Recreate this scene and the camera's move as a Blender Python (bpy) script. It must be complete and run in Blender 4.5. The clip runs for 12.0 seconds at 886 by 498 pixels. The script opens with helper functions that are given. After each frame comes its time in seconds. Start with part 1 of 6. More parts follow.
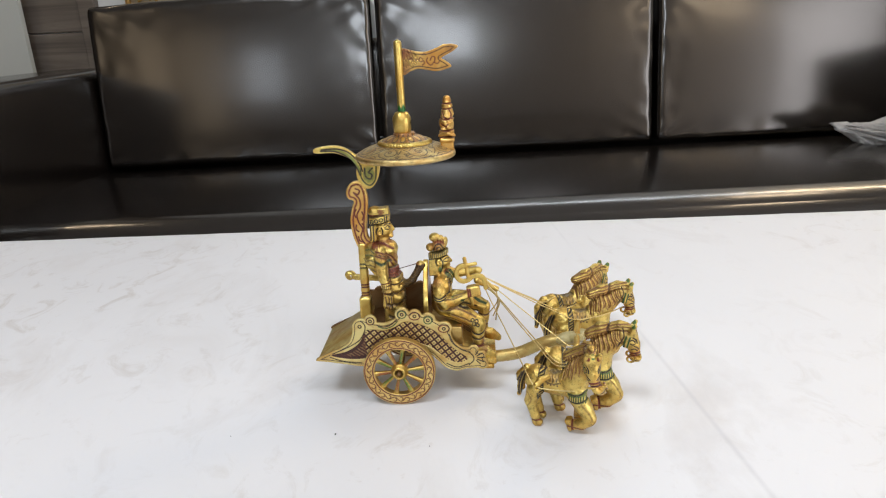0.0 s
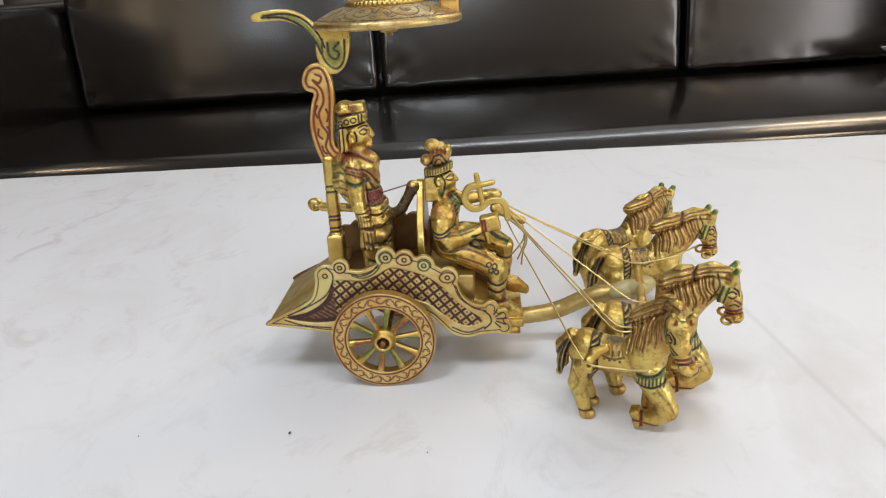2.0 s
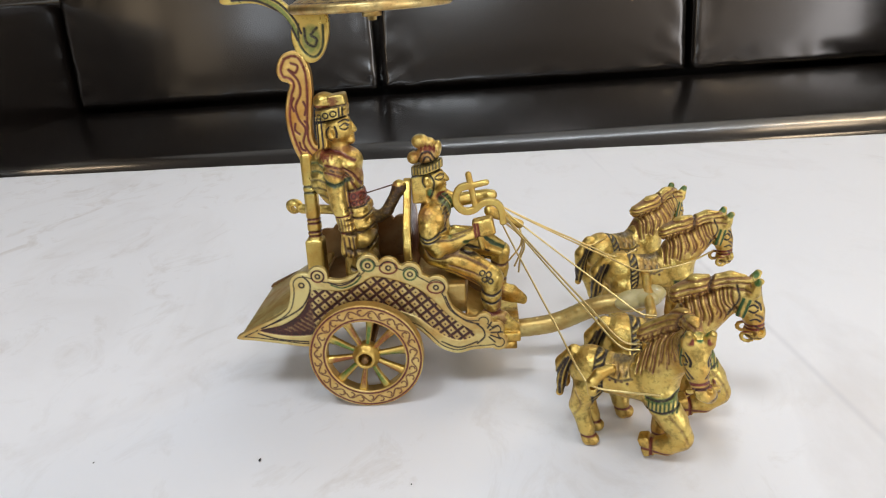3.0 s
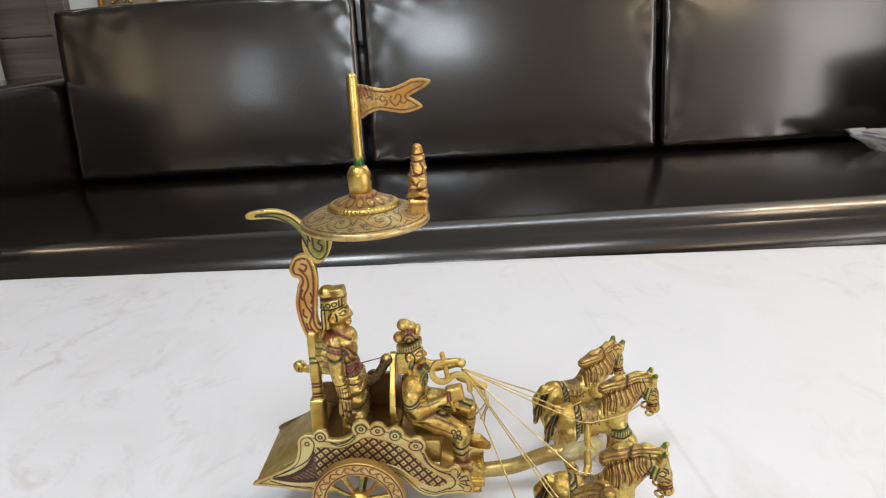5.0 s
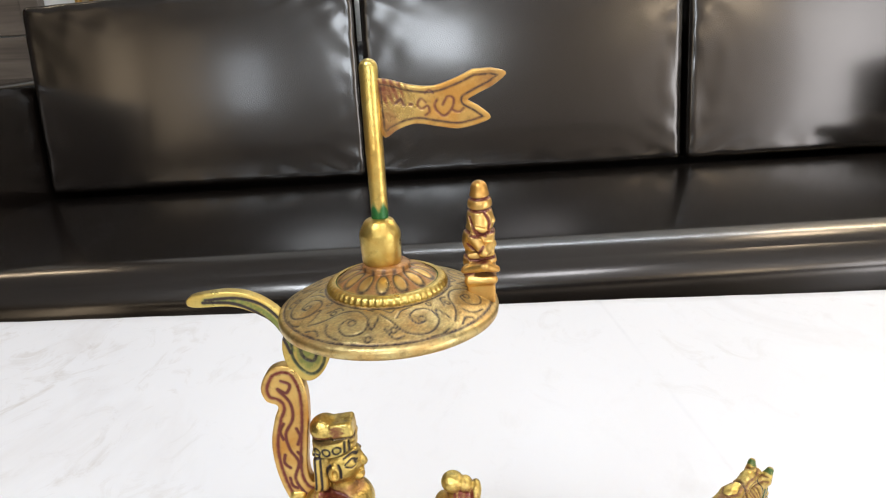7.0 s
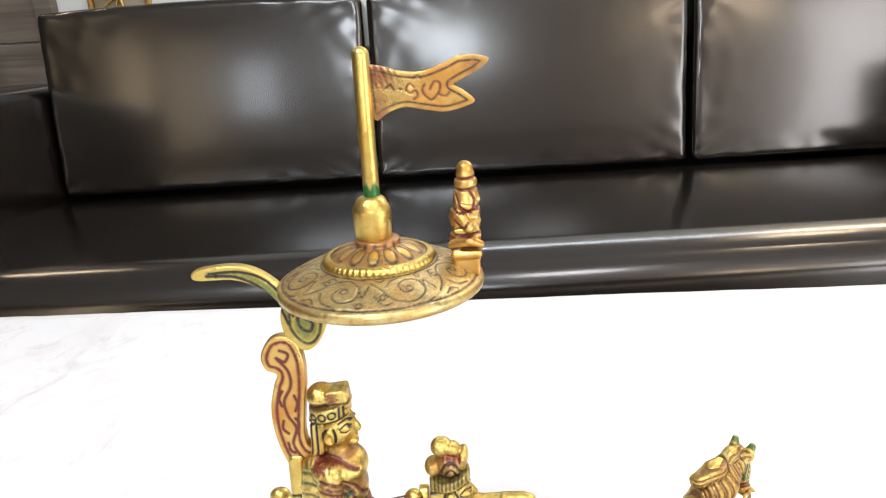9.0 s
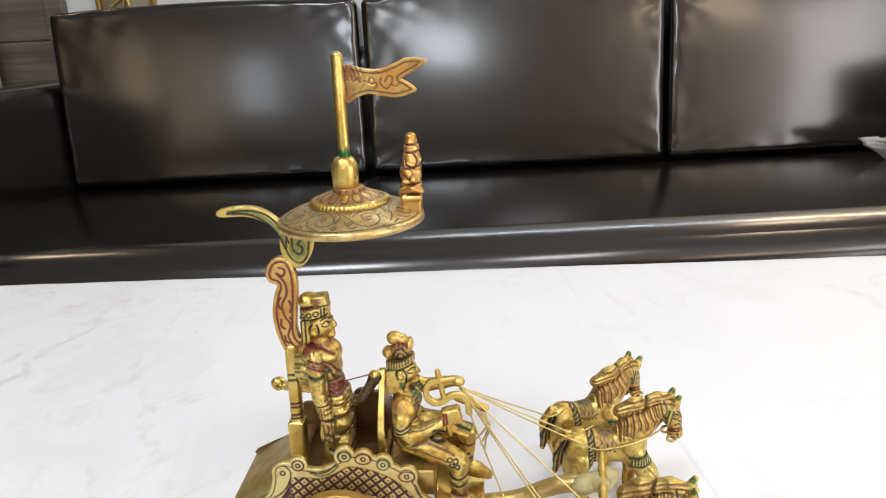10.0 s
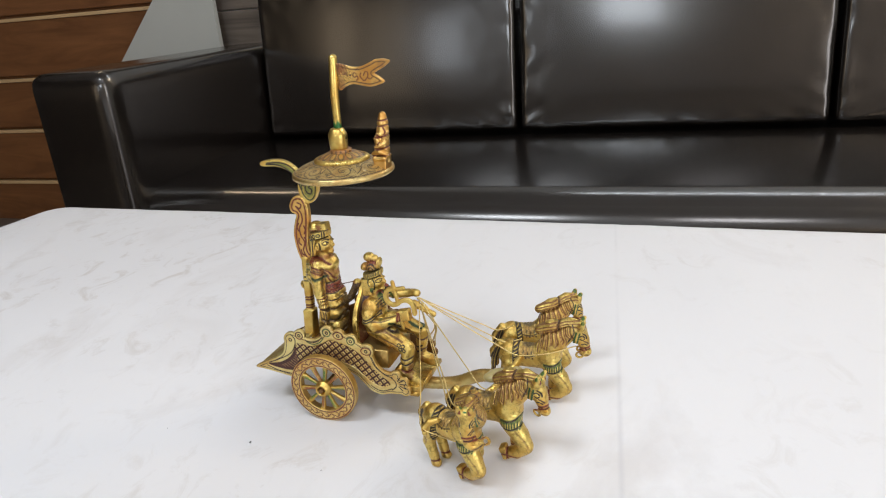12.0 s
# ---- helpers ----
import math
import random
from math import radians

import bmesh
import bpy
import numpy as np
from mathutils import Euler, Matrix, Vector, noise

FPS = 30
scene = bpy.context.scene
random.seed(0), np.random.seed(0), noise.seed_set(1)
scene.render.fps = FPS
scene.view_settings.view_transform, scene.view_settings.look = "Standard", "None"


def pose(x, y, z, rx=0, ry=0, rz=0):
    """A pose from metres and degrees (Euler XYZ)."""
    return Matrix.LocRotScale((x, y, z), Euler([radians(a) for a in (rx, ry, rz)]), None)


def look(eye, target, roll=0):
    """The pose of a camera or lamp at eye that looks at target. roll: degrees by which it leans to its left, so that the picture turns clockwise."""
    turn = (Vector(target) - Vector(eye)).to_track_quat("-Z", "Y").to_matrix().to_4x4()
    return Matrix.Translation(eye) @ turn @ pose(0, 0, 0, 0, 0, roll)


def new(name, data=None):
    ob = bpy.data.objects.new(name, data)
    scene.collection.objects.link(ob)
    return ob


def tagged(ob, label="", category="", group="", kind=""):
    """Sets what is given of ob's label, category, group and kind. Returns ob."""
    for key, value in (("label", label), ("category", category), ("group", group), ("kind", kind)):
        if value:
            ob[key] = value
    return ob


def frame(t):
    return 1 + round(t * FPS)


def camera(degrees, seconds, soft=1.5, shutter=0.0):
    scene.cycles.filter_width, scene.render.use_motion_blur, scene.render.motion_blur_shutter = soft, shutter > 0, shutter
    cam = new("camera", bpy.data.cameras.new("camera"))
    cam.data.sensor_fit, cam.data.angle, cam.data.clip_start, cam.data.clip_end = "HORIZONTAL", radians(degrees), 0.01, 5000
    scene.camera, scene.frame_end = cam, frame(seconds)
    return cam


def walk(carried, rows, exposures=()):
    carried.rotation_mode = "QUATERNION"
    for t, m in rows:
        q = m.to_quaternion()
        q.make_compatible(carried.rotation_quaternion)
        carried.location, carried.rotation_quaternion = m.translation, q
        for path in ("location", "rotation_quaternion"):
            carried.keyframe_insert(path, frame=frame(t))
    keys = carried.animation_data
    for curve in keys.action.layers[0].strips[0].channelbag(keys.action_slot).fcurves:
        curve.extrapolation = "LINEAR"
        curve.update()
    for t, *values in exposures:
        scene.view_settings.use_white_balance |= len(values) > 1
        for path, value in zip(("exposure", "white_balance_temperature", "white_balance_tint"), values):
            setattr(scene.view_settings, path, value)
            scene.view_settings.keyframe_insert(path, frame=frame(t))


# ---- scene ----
cam = camera(66.5, 12.0, 1.15)
PATH = [
    (0, (0.063, -0.452, 0.271), (-0.038, 1.446, -0.352), -2.9),
    (0.5, (0.061, -0.439, 0.256), (-0.049, 1.442, -0.413), -2.9),
    (1, (0.058, -0.391, 0.237), (-0.055, 1.478, -0.466), -2.9),
    (1.5, (0.052, -0.339, 0.215), (-0.07, 1.52, -0.51), -3.2),
    (2, (0.057, -0.306, 0.201), (-0.073, 1.543, -0.551), -3.9),
    (2.5, (0.056, -0.284, 0.191), (-0.074, 1.566, -0.557), -3.7),
    (2.7, (0.058, -0.273, 0.188), (-0.085, 1.575, -0.564), -4.0),
    (4.3, (0.072, -0.3, 0.244), (-0.034, 1.574, -0.448), -3.3),
    (4.5, (0.073, -0.306, 0.255), (-0.032, 1.574, -0.42), -3.3),
    (5, (0.075, -0.324, 0.288), (-0.02, 1.571, -0.347), -3.3),
    (5.5, (0.074, -0.317, 0.287), (0.006, 1.586, -0.327), -3.5),
    (6, (0.048, -0.246, 0.288), (-0.04, 1.657, -0.321), -3.3),
    (6.5, (0.043, -0.199, 0.278), (-0.042, 1.707, -0.322), -2.9),
    (7, (0.04, -0.16, 0.272), (-0.04, 1.74, -0.348), -3.1),
    (7.2, (0.034, -0.148, 0.274), (-0.047, 1.75, -0.351), -3.0),
    (8.8, (0.047, -0.159, 0.269), (-0.083, 1.737, -0.355), -3.6),
    (9, (0.048, -0.177, 0.266), (-0.06, 1.727, -0.336), -3.4),
    (9.5, (0.059, -0.221, 0.273), (-0.046, 1.683, -0.332), -3.2),
    (10, (0.076, -0.281, 0.269), (-0.026, 1.623, -0.334), -3.0),
    (10.5, (0.095, -0.331, 0.26), (-0.06, 1.572, -0.338), -3.5),
    (11, (0.121, -0.356, 0.272), (-0.158, 1.537, -0.31), -4.4),
    (11.5, (0.196, -0.382, 0.284), (-0.297, 1.451, -0.346), -4.5),
    (11.8, (0.239, -0.382, 0.294), (-0.366, 1.404, -0.378), -4.6),
    (12, (0.25, -0.382, 0.295), (-0.41, 1.375, -0.398), -4.7),
]
EXPOSURES = [(0.0, -0.03), (2.5, -0.17), (4.5, -0.05), (5.5, -0.05), (6.5, 0.18), (7.2, 0.30), (8.8, 0.64), (9.5, 0.38), (10.5, 0.10), (12.0, -0.03)]
walk(cam, [(t, look(eye, target, roll)) for t, eye, target, roll in PATH], EXPOSURES)

# ---- world and lights ----
world = bpy.data.worlds.new("room_dark")
world.use_nodes = True
world.node_tree.nodes["Background"].inputs[0].default_value = (0.9, 0.95, 1.0, 1)
world.node_tree.nodes["Background"].inputs[1].default_value = 0.02
scene.world = world


def area_lamp(name, m, sx, sy, watts, colour):
    data = bpy.data.lights.new(name, "AREA")
    data.shape, data.size, data.size_y, data.energy, data.color = "RECTANGLE", sx, sy, watts, colour
    ob = new(name, data)
    ob.matrix_world = m
    return ob


FLOOR_Z, CEIL_Z = -0.55, 2.15
COOL, WARM = (0.82, 0.90, 1.0), (1.0, 0.80, 0.56)
LAMPS = [
    # x, y, length along x, along y, watts, colour
    (-0.55, -0.9, 0.60, 0.60, 24, COOL),
    (0.85, -0.9, 0.60, 0.60, 13, (0.90, 0.92, 1.0)),
    (0.80, 1.76, 2.00, 0.06, 14, COOL),
    (-2.20, 1.70, 0.70, 0.08, 5, WARM),
    (2.20, 1.82, 1.00, 0.08, 18, WARM),
    (1.85, 1.25, 0.50, 0.16, 6, WARM),
]
for lx, ly, sx, sy, w, col in LAMPS:
    area_lamp("ceiling_lamp", pose(lx, ly, CEIL_Z - 0.02), sx, sy, w, col)
DAY = (0.80, 0.89, 1.0)
# the wall behind the camera: x, middle height, width, height, watts and colour of its lit openings
WINDOWS = [
    (-2.75, 0.80, 0.48, 1.80, 6.0, WARM),
    (-2.03, 0.80, 0.60, 1.76, 3.5, WARM),
    (-1.32, 0.90, 0.50, 0.90, 6.0, DAY),
    (0.20, 1.33, 0.80, 0.76, 22, DAY),
    (2.95, 1.68, 0.80, 0.50, 8, WARM),
]
SHOP_DOOR = (-2.1, 0.62, 1.9, 2.2)     # y, middle height, width, height of the glazed door in the right-hand wall
area_lamp("door_light", pose(3.59, SHOP_DOOR[0], SHOP_DOOR[1], 90, 0, 90), SHOP_DOOR[2] - 0.1, SHOP_DOOR[3] - 0.1, 66, (0.97, 0.96, 1.0))
for wx, wz, ww, wh, watts, tone in WINDOWS:
    area_lamp("window_light", pose(wx, -3.19, wz, 90, 0, 0), ww - 0.08, wh - 0.08, watts, tone)

# ---- materials ----


def material(name):
    m = bpy.data.materials.new(name)
    m.use_nodes = True
    nt = m.node_tree
    return m, nt, nt.nodes["Principled BSDF"]


def node(nt, kind, **values):
    n = nt.nodes.new(kind)
    for k, v in values.items():
        n.inputs[k.replace("_", " ")].default_value = v
    return n


def ramp(nt, fac, stops):
    n = nt.nodes.new("ShaderNodeValToRGB")
    el = n.color_ramp.elements
    while len(el) < len(stops):
        el.new(0.5)
    for e, (pos, col) in zip(el, stops):
        e.position, e.color = pos, col if len(col) == 4 else (*col, 1)
    nt.links.new(fac, n.inputs[0])
    return n.outputs[0]


def coords(nt, scale=(1, 1, 1), kind="Object"):
    tc = nt.nodes.new("ShaderNodeTexCoord")
    mp = nt.nodes.new("ShaderNodeMapping")
    mp.inputs["Scale"].default_value = scale
    nt.links.new(tc.outputs[kind], mp.inputs[0])
    return mp.outputs[0]


def noise_tex(nt, vec, scale, detail=4.0, rough=0.55, distortion=0.0):
    n = node(nt, "ShaderNodeTexNoise", Scale=scale, Detail=detail, Roughness=rough, Distortion=distortion)
    nt.links.new(vec, n.inputs["Vector"])
    return n.outputs["Fac"]


def mix(nt, fac, a, b):
    n = nt.nodes.new("ShaderNodeMix")
    n.data_type = "RGBA"
    for i, v in ((0, fac), (6, a), (7, b)):
        if hasattr(v, "node"):
            nt.links.new(v, n.inputs[i])
        else:
            n.inputs[i].default_value = v if i == 0 else (*v, 1)
    return n.outputs[2]


def math_node(nt, op, a, b, clamp=False):
    n = nt.nodes.new("ShaderNodeMath")
    n.operation, n.use_clamp = op, clamp
    for k, v in enumerate((a, b)):
        if hasattr(v, "node"):
            nt.links.new(v, n.inputs[k])
        else:
            n.inputs[k].default_value = v
    return n.outputs[0]


def bump(nt, bsdf, height, strength, distance):
    b = node(nt, "ShaderNodeBump", Strength=strength, Distance=distance)
    nt.links.new(height, b.inputs["Height"])
    nt.links.new(b.outputs[0], bsdf.inputs["Normal"])


def brass_material(name, base=(0.67, 0.510, 0.150), rough=(0.25, 0.43), relief=0.22, stain=0.55, start=0.56):
    """Cast and lacquered brass; the colour attribute 'paint' holds red, green and dark enamel."""
    m, nt, b = material(name)
    vec = coords(nt)
    blotch = noise_tex(nt, vec, 70, 5, 0.6, 0.4)
    grain = noise_tex(nt, vec, 1400, 4, 0.65)
    cast = noise_tex(nt, vec, 330, 3, 0.5)
    tone = mix(nt, ramp(nt, blotch, [(0.38, (0, 0, 0)), (0.68, (1, 1, 1))]), base, (base[0] * 0.80, base[1] * 0.60, base[2] * 0.44))
    tarnish = ramp(nt, noise_tex(nt, vec, 260, 6, 0.7), [(start, (0, 0, 0)), (start + 0.18, (stain, stain, stain))])
    tone = mix(nt, tarnish, tone, (base[0] * 0.36, base[1] * 0.32, base[2] * 0.30))
    at = nt.nodes.new("ShaderNodeAttribute")
    at.attribute_name = "paint"
    sep = nt.nodes.new("ShaderNodeSeparateColor")
    nt.links.new(at.outputs["Color"], sep.inputs[0])
    worn = ramp(nt, noise_tex(nt, vec, 620, 4, 0.6), [(0.32, (0.66, 0.66, 0.66)), (0.54, (1, 1, 1))])
    cover = None
    for i, col in ((0, (0.185, 0.030, 0.014)), (1, (0.012, 0.125, 0.022)), (2, (0.026, 0.015, 0.012))):
        laid = math_node(nt, "MULTIPLY", math_node(nt, "MULTIPLY", sep.outputs[i], worn), 1.45, True)
        tone = mix(nt, laid, tone, col)
        cover = laid if cover is None else math_node(nt, "ADD", cover, laid, True)
    nt.links.new(tone, b.inputs["Base Color"])
    me = nt.nodes.new("ShaderNodeMapRange")
    me.inputs["To Min"].default_value, me.inputs["To Max"].default_value = 0.93, 0.25
    nt.links.new(cover, me.inputs["Value"])
    nt.links.new(me.outputs[0], b.inputs["Metallic"])
    nt.links.new(ramp(nt, blotch, [(0.3, (rough[0],) * 3), (0.75, (rough[1],) * 3)]), b.inputs["Roughness"])
    b1 = node(nt, "ShaderNodeBump", Strength=relief, Distance=0.0010)
    nt.links.new(cast, b1.inputs["Height"])
    b2 = node(nt, "ShaderNodeBump", Strength=0.26, Distance=0.0003)
    nt.links.new(grain, b2.inputs["Height"])
    nt.links.new(b1.outputs[0], b2.inputs["Normal"])
    nt.links.new(b2.outputs[0], b.inputs["Normal"])
    return m


def leather_material():
    m, nt, b = material("dark_brown_leather")
    n1 = noise_tex(nt, coords(nt), 2.5, 1)
    nt.links.new(mix(nt, n1, (0.0042, 0.0031, 0.0025), (0.0070, 0.0052, 0.0042)), b.inputs["Base Color"])
    b.inputs["Roughness"].default_value = 0.215
    b.inputs["Specular IOR Level"].default_value = 0.9
    b.inputs["Specular Tint"].default_value = (1.0, 0.945, 0.885, 1)
    b.inputs["Coat Weight"].default_value = 0.25
    b.inputs["Coat Roughness"].default_value = 0.10
    bump(nt, b, noise_tex(nt, coords(nt), 420, 3, 0.6), 0.07, 0.0006)
    return m


def sheet_material():
    """White marbled sheet with faint grey-brown smudges."""
    m, nt, b = material("white_marbled_sheet")
    vec = coords(nt, (1.0, 0.55, 1.0))
    n1 = noise_tex(nt, vec, 7.0, 6, 0.6, 0.7)
    n2 = noise_tex(nt, vec, 2.2, 3)
    n3 = noise_tex(nt, coords(nt), 160, 3)
    smudge = ramp(nt, n1, [(0.56, (0, 0, 0)), (0.74, (0.6, 0.6, 0.6))])
    cloud = mix(nt, ramp(nt, n2, [(0.35, (0, 0, 0)), (0.7, (1, 1, 1))]), (0.79, 0.783, 0.787), (0.735, 0.728, 0.733))
    # broken grey line along the old fold
    xyz = nt.nodes.new("ShaderNodeSeparateXYZ")
    nt.links.new(coords(nt), xyz.inputs[0])
    off = math_node(nt, "ABSOLUTE", math_node(nt, "SUBTRACT", math_node(nt, "ADD", xyz.outputs[0], math_node(nt, "MULTIPLY", xyz.outputs[1], 0.105)), 0.2198), 0.0)
    line = math_node(nt, "MULTIPLY", ramp(nt, math_node(nt, "MULTIPLY", off, 100.0), [(0.04, (0.5, 0.5, 0.5)), (0.28, (0, 0, 0))]), ramp(nt, n1, [(0.38, (0.05,) * 3), (0.62, (0.65,) * 3)]))
    fleck = ramp(nt, noise_tex(nt, coords(nt, (1.0, 0.7, 1.0)), 26, 7, 0.68, 1.2), [(0.54, (0, 0, 0)), (0.68, (0.65, 0.65, 0.65))])
    fleck = math_node(nt, "MULTIPLY", fleck, ramp(nt, n2, [(0.42, (0.1,) * 3), (0.62, (1, 1, 1))]))
    base = mix(nt, fleck, mix(nt, smudge, cloud, (0.62, 0.59, 0.57)), (0.56, 0.52, 0.48))
    nt.links.new(mix(nt, line, base, (0.50, 0.49, 0.51)), b.inputs["Base Color"])
    b.inputs["Roughness"].default_value = 0.42
    bump(nt, b, n3, 0.05, 0.0008)
    return m


def wood_material(name, dark, light, scale=(1.2, 1.2, 14), rough=0.42):
    m, nt, b = material(name)
    vec = coords(nt, scale)
    n1 = noise_tex(nt, vec, 2.2, 7, 0.62, 1.2)
    n2 = noise_tex(nt, coords(nt, (scale[0] * 6, scale[1] * 6, scale[2] * 6)), 4, 3)
    nt.links.new(mix(nt, ramp(nt, n1, [(0.32, (0, 0, 0)), (0.68, (1, 1, 1))]), dark, light), b.inputs["Base Color"])
    b.inputs["Roughness"].default_value = rough
    bump(nt, b, n2, 0.15, 0.001)
    return m


def plain_material(name, col, rough=0.5, var=0.08, scale=8.0, metallic=0.0):
    m, nt, b = material(name)
    n1 = noise_tex(nt, coords(nt), scale, 5)
    nt.links.new(mix(nt, n1, tuple(c * (1 - var) for c in col), tuple(min(1, c * (1 + var)) for c in col)), b.inputs["Base Color"])
    b.inputs["Roughness"].default_value, b.inputs["Metallic"].default_value = rough, metallic
    bump(nt, b, noise_tex(nt, coords(nt), scale * 20, 3), 0.08, 0.002)
    return m


BRASS = brass_material("lacquered_brass")
BRASS_CAST = brass_material("hand_finished_cast_brass", (0.70, 0.535, 0.160), (0.28, 0.46), 0.60, 0.90, 0.49)
BRASS_PALE = brass_material("pale_filed_brass", (0.70, 0.585, 0.250), (0.34, 0.52), 0.25, 0.5)
BRASS_ROOF = brass_material("brown_wiped_brass", (0.66, 0.520, 0.225), (0.30, 0.50), 0.30, 0.7, 0.50)
BRASS_RIM = brass_material("orange_filed_brass", (0.71, 0.530, 0.205), (0.32, 0.50), 0.25, 0.5)
# dull brown of the axle; on far panel and deck its darkness imitates shade
BRASS_DULL_SHADED = brass_material("dull_and_shaded_brown_brass", (0.24, 0.15, 0.07), (0.42, 0.60))
BRASS_WARM = brass_material("reddish_brass", (0.68, 0.450, 0.145))
BRASS_DARK = brass_material("aged_brass", (0.56, 0.440, 0.17), (0.32, 0.48))
WIRE = plain_material("brass_wire", (0.70, 0.55, 0.24), 0.34, 0.1, 200, 1.0)
THREAD = plain_material("dark_thread", (0.10, 0.05, 0.03), 0.6)
LEATHER = leather_material()
SHEET = sheet_material()
WALL = plain_material("cream_wall_paint", (0.70, 0.71, 0.69), 0.6, 0.04, 3)
CEILING = plain_material("white_ceiling_paint", (0.8, 0.8, 0.8), 0.8, 0.03, 3)
FLOOR = plain_material("dark_floor_tile", (0.13, 0.11, 0.095), 0.3, 0.1, 4)
SOUTH_PAINT = plain_material("beige_grey_wall_paint", (0.46, 0.395, 0.32), 0.6, 0.06, 3)
PANEL_WOOD = wood_material("grey_brown_laminate", (0.075, 0.06, 0.047), (0.20, 0.165, 0.135), (0.6, 0.6, 9))
CAB_WOOD = wood_material("orange_brown_veneer", (0.15, 0.058, 0.020), (0.26, 0.11, 0.04), (1.0, 1.0, 7))
EDGE_WOOD = plain_material("light_edge_band", (0.62, 0.42, 0.22), 0.4)
WHITE_PANEL = plain_material("white_laminate", (0.50, 0.51, 0.47), 0.5, 0.05, 5)
DARK_WOOD = wood_material("dark_wall_veneer", (0.016, 0.011, 0.008), (0.045, 0.032, 0.022), (0.6, 0.6, 9))
TABLE_WOOD = wood_material("dark_table_wood", (0.06, 0.035, 0.02), (0.13, 0.08, 0.05))

# ---- shape tools ----


def empty(name, m=None):
    ob = new(name)
    ob.empty_display_size = 0.02
    if m is not None:
        ob.matrix_world = m
    return ob


def mesh_from(name, bm, smooth=True):
    me = bpy.data.meshes.new(name)
    bm.to_mesh(me)
    bm.free()
    if smooth:
        me.polygons.foreach_set("use_smooth", [True] * len(me.polygons))
    return me


def part(name, bm, mat, parent=None, label="", smooth=True, m=None):
    """Links a bmesh (or a ready mesh) as one mesh object under a thing or a part."""
    me = bm if isinstance(bm, bpy.types.Mesh) else mesh_from(name, bm, smooth)
    if not me.materials:
        me.materials.append(mat)
    ob = new(name, me)
    if parent is not None:
        ob.parent = parent
    if m is not None:
        ob.matrix_local = m
    if label:
        ob["label"] = label
    return ob


def box(w, d, h, r=0.0, segs=2, at=(0, 0, 0)):
    """A box centred at 'at' with rounded edges."""
    bm = bmesh.new()
    bmesh.ops.create_cube(bm, size=1, matrix=Matrix.Translation(at) @ Matrix.Diagonal((w, d, h, 1)))
    if r:
        bmesh.ops.bevel(bm, geom=bm.edges[:], offset=r, segments=segs, profile=0.5, affect="EDGES")
    return bm


def lathe(profile, segs=48, m=None):
    """A turned body about z from (radius, height) pairs."""
    bm = bmesh.new()
    rings = []
    for r, z in profile:
        if r < 1e-6:
            rings.append([bm.verts.new((0, 0, z))])
        else:
            rings.append([bm.verts.new((r * math.cos(2 * math.pi * i / segs), r * math.sin(2 * math.pi * i / segs), z)) for i in range(segs)])
    for a, b in zip(rings, rings[1:]):
        for i in range(segs):
            j = (i + 1) % segs
            f = [a[i % len(a)], a[j % len(a)], b[j % len(b)], b[i % len(b)]]
            f = list(dict.fromkeys(f))
            if len(f) > 2:
                bm.faces.new(f)
    if m is not None:
        bm.transform(m)
    bmesh.ops.recalc_face_normals(bm, faces=bm.faces[:])
    return bm


def spline(points, steps=8):
    """A smooth line through the points."""
    p = [Vector(q) for q in points]
    p = [2 * p[0] - p[1], *p, 2 * p[-1] - p[-2]]
    out = []
    for i in range(1, len(p) - 2):
        for s in range(steps):
            t = s / steps
            a, b, c, d = p[i - 1:i + 3]
            out.append(0.5 * (2 * b + (c - a) * t + (2 * a - 5 * b + 4 * c - d) * t * t + (3 * b - a - 3 * c + d) * t ** 3))
    out.append(p[-2])
    return out


def tube(points, radius, segs=8, bm=None):
    """A round rod along the points; radius is a number or a function of 0..1."""
    bm = bm or bmesh.new()
    n = len(points)
    rings, side = [], None
    for i, q in enumerate(points):
        way = (points[min(i + 1, n - 1)] - points[max(i - 1, 0)]).normalized()
        if side is None:
            side = way.orthogonal().normalized()
        side = (side - way * side.dot(way)).normalized()
        up = way.cross(side)
        r = radius(i / (n - 1)) if callable(radius) else radius
        rings.append([bm.verts.new(q + r * (math.cos(2 * math.pi * k / segs) * side + math.sin(2 * math.pi * k / segs) * up)) for k in range(segs)])
    for a, b in zip(rings, rings[1:]):
        for k in range(segs):
            bm.faces.new((a[k], a[(k + 1) % segs], b[(k + 1) % segs], b[k]))
    bm.faces.new(rings[0][::-1])
    bm.faces.new(rings[-1])
    return bm


